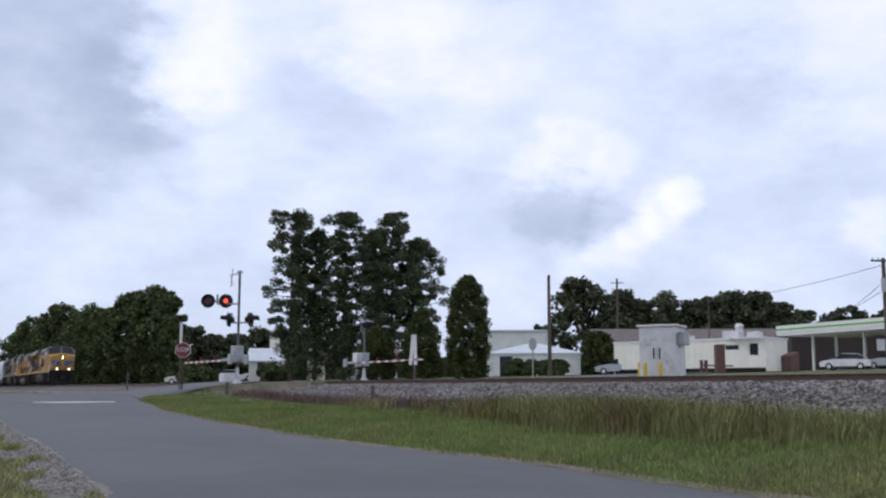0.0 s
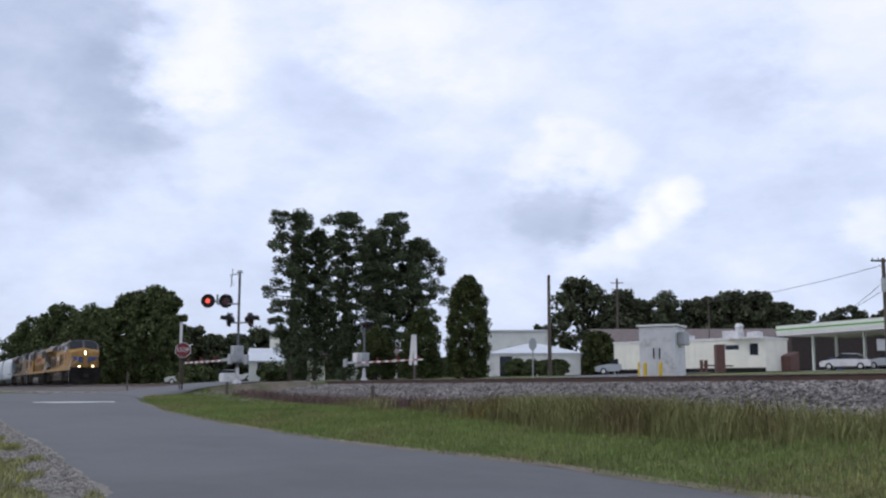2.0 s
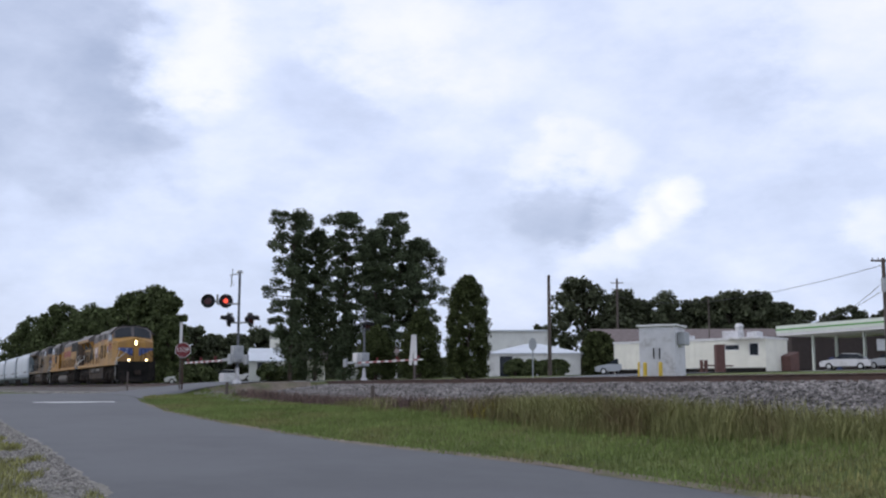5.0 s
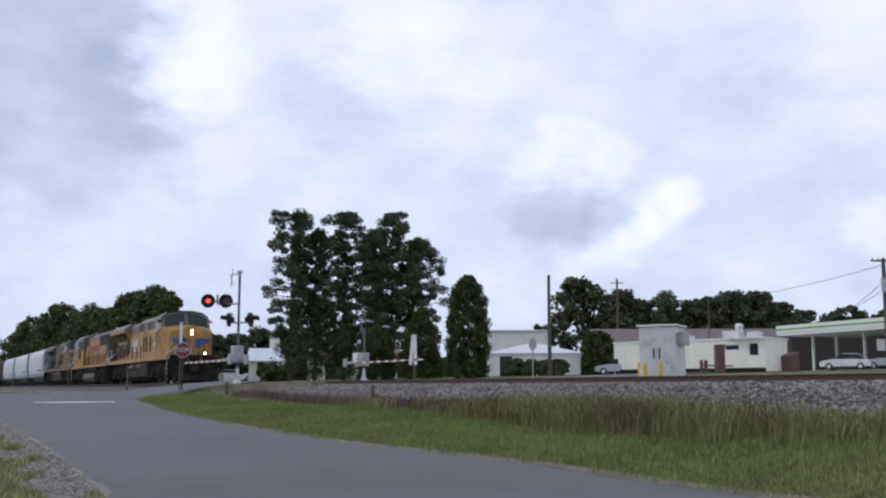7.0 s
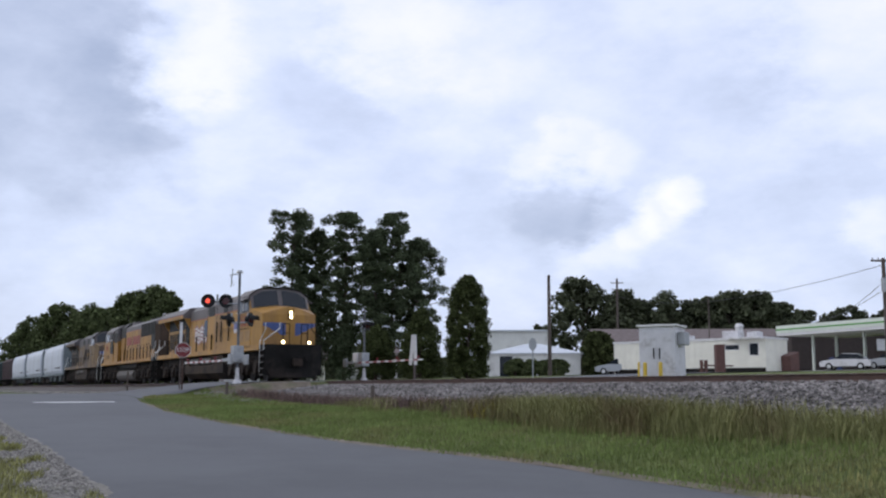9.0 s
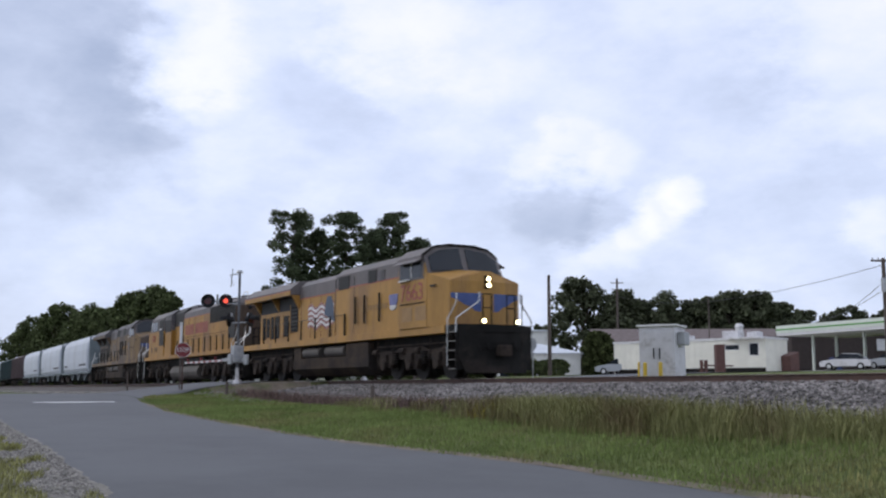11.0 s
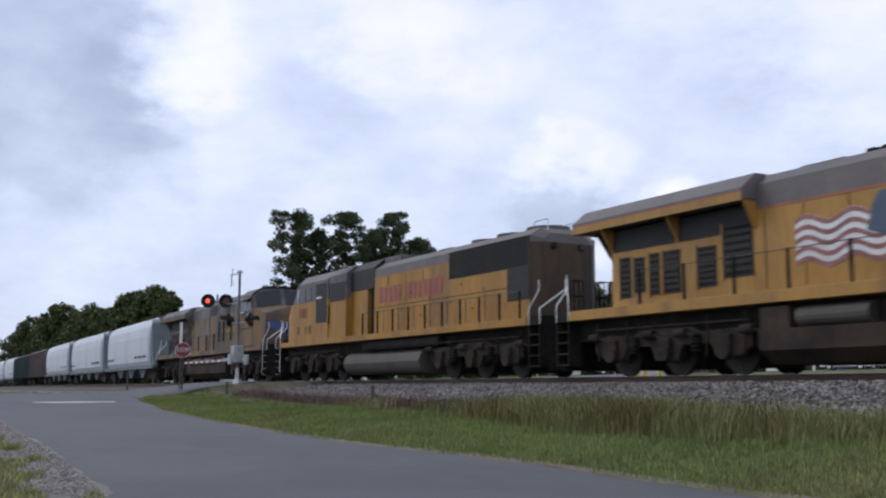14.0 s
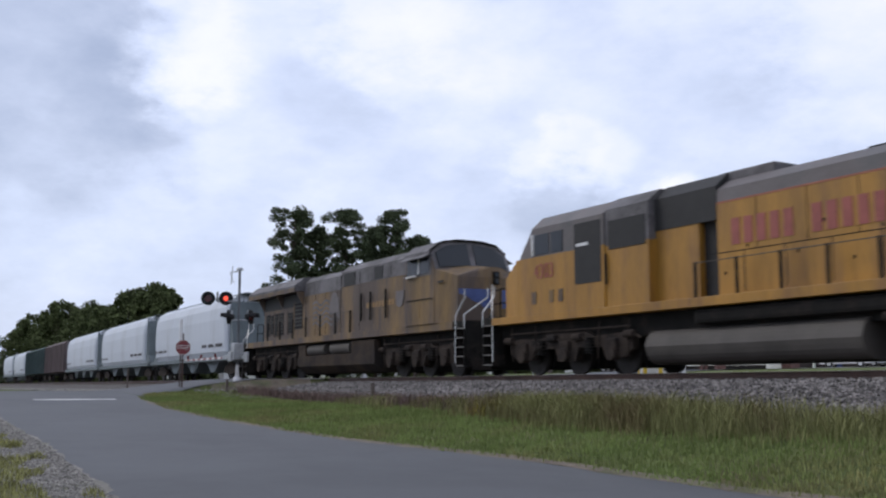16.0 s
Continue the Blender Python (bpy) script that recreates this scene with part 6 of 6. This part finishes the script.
blades("grass", 110000, on_verge, 0.10, 0.009, "blade", 21, "short green roadside grass on the verge")
blades("tall_grass", 24000, weed_band, 0.27, 0.006, "weed", 22, "taller weedy grass at the foot of the ballast", 0.9)
blades("tall_grass", 18000, tall_clump, 0.42, 0.006, "weed", 23, "thick olive clump of tall grass", 0.9)
blades("dead_weeds", 8000, brown_band, 0.32, 0.008, "dryweed", 24, "dull purple-brown dead weeds along the ballast", 0.6)
blades("yellow_weeds", 500, lambda r: (r.normal(-19.6, 0.25), r.normal(-5.9, 0.2)), 0.3, 0.016, "goldenrod", 25, "small clump of yellow-flowering weeds", 0.6)
blades("dry_grass", 22000, dry_left, 0.12, 0.008, "drygrass", 26, "sparse yellowish grass on the gravel verge", 0.7)
gv = sheet("gravel_verge", steps((-140, -49.5, 2)), steps((-9.6, -4.4, 0.5)), ground_level, "gravel", 0.02)
tagged(gv, "greyish gravel strip beside the track", "gravel", kind="structure")
gv = sheet("gravel_verge", steps((-40.9, -33, 0.5)), steps((-5.9, -1.6, 0.25)), ground_level, "dirt", 0.03)
tagged(gv, "dull pinkish gravel at the corner of the crossing", "gravel", kind="structure")


# ---- movement ----
def on_line(x):
    """The pose of a car whose front is at x, its two trucks on the line."""
    a, c = x - 2.6, x - 15.6
    turn = math.atan2(bend(a) - bend(c), a - c)
    return pose(a + 2.6 * math.cos(turn), bend(a) + 2.6 * math.sin(turn), 0, 0, 0, math.degrees(turn))


def motions():
    for ob, offset, wheels, r in MOVING:
        walk(ob, [(0.5 * i, on_line(speed_place(0.5 * i) + offset)) for i in range(33)])
        if offset > -120:
            for w in wheels:
                x = w.location.x
                walk(w, [(0.08 * i, Matrix.Translation((x, 0, r)) @ Euler((0, (speed_place(0.08 * i) / r) % (2 * math.pi), 0)).to_matrix().to_4x4()) for i in range(201)])
    # the two crossing lights flash by turns, 0.6 s each
    left, right = near_spots[1][0], near_spots[0][0]
    rows, t, now = [(0.0, right)], 0.42, 0
    while t < 16.0:
        rows += [(t - 0.034, right if now == 0 else left), (t, left if now == 0 else right)]
        now, t = 1 - now, t + 0.6
    rows.append((16.0, left if now else right))
    walk(lit_lens, [(t, Matrix.Translation(p)) for t, p in rows])


motions()
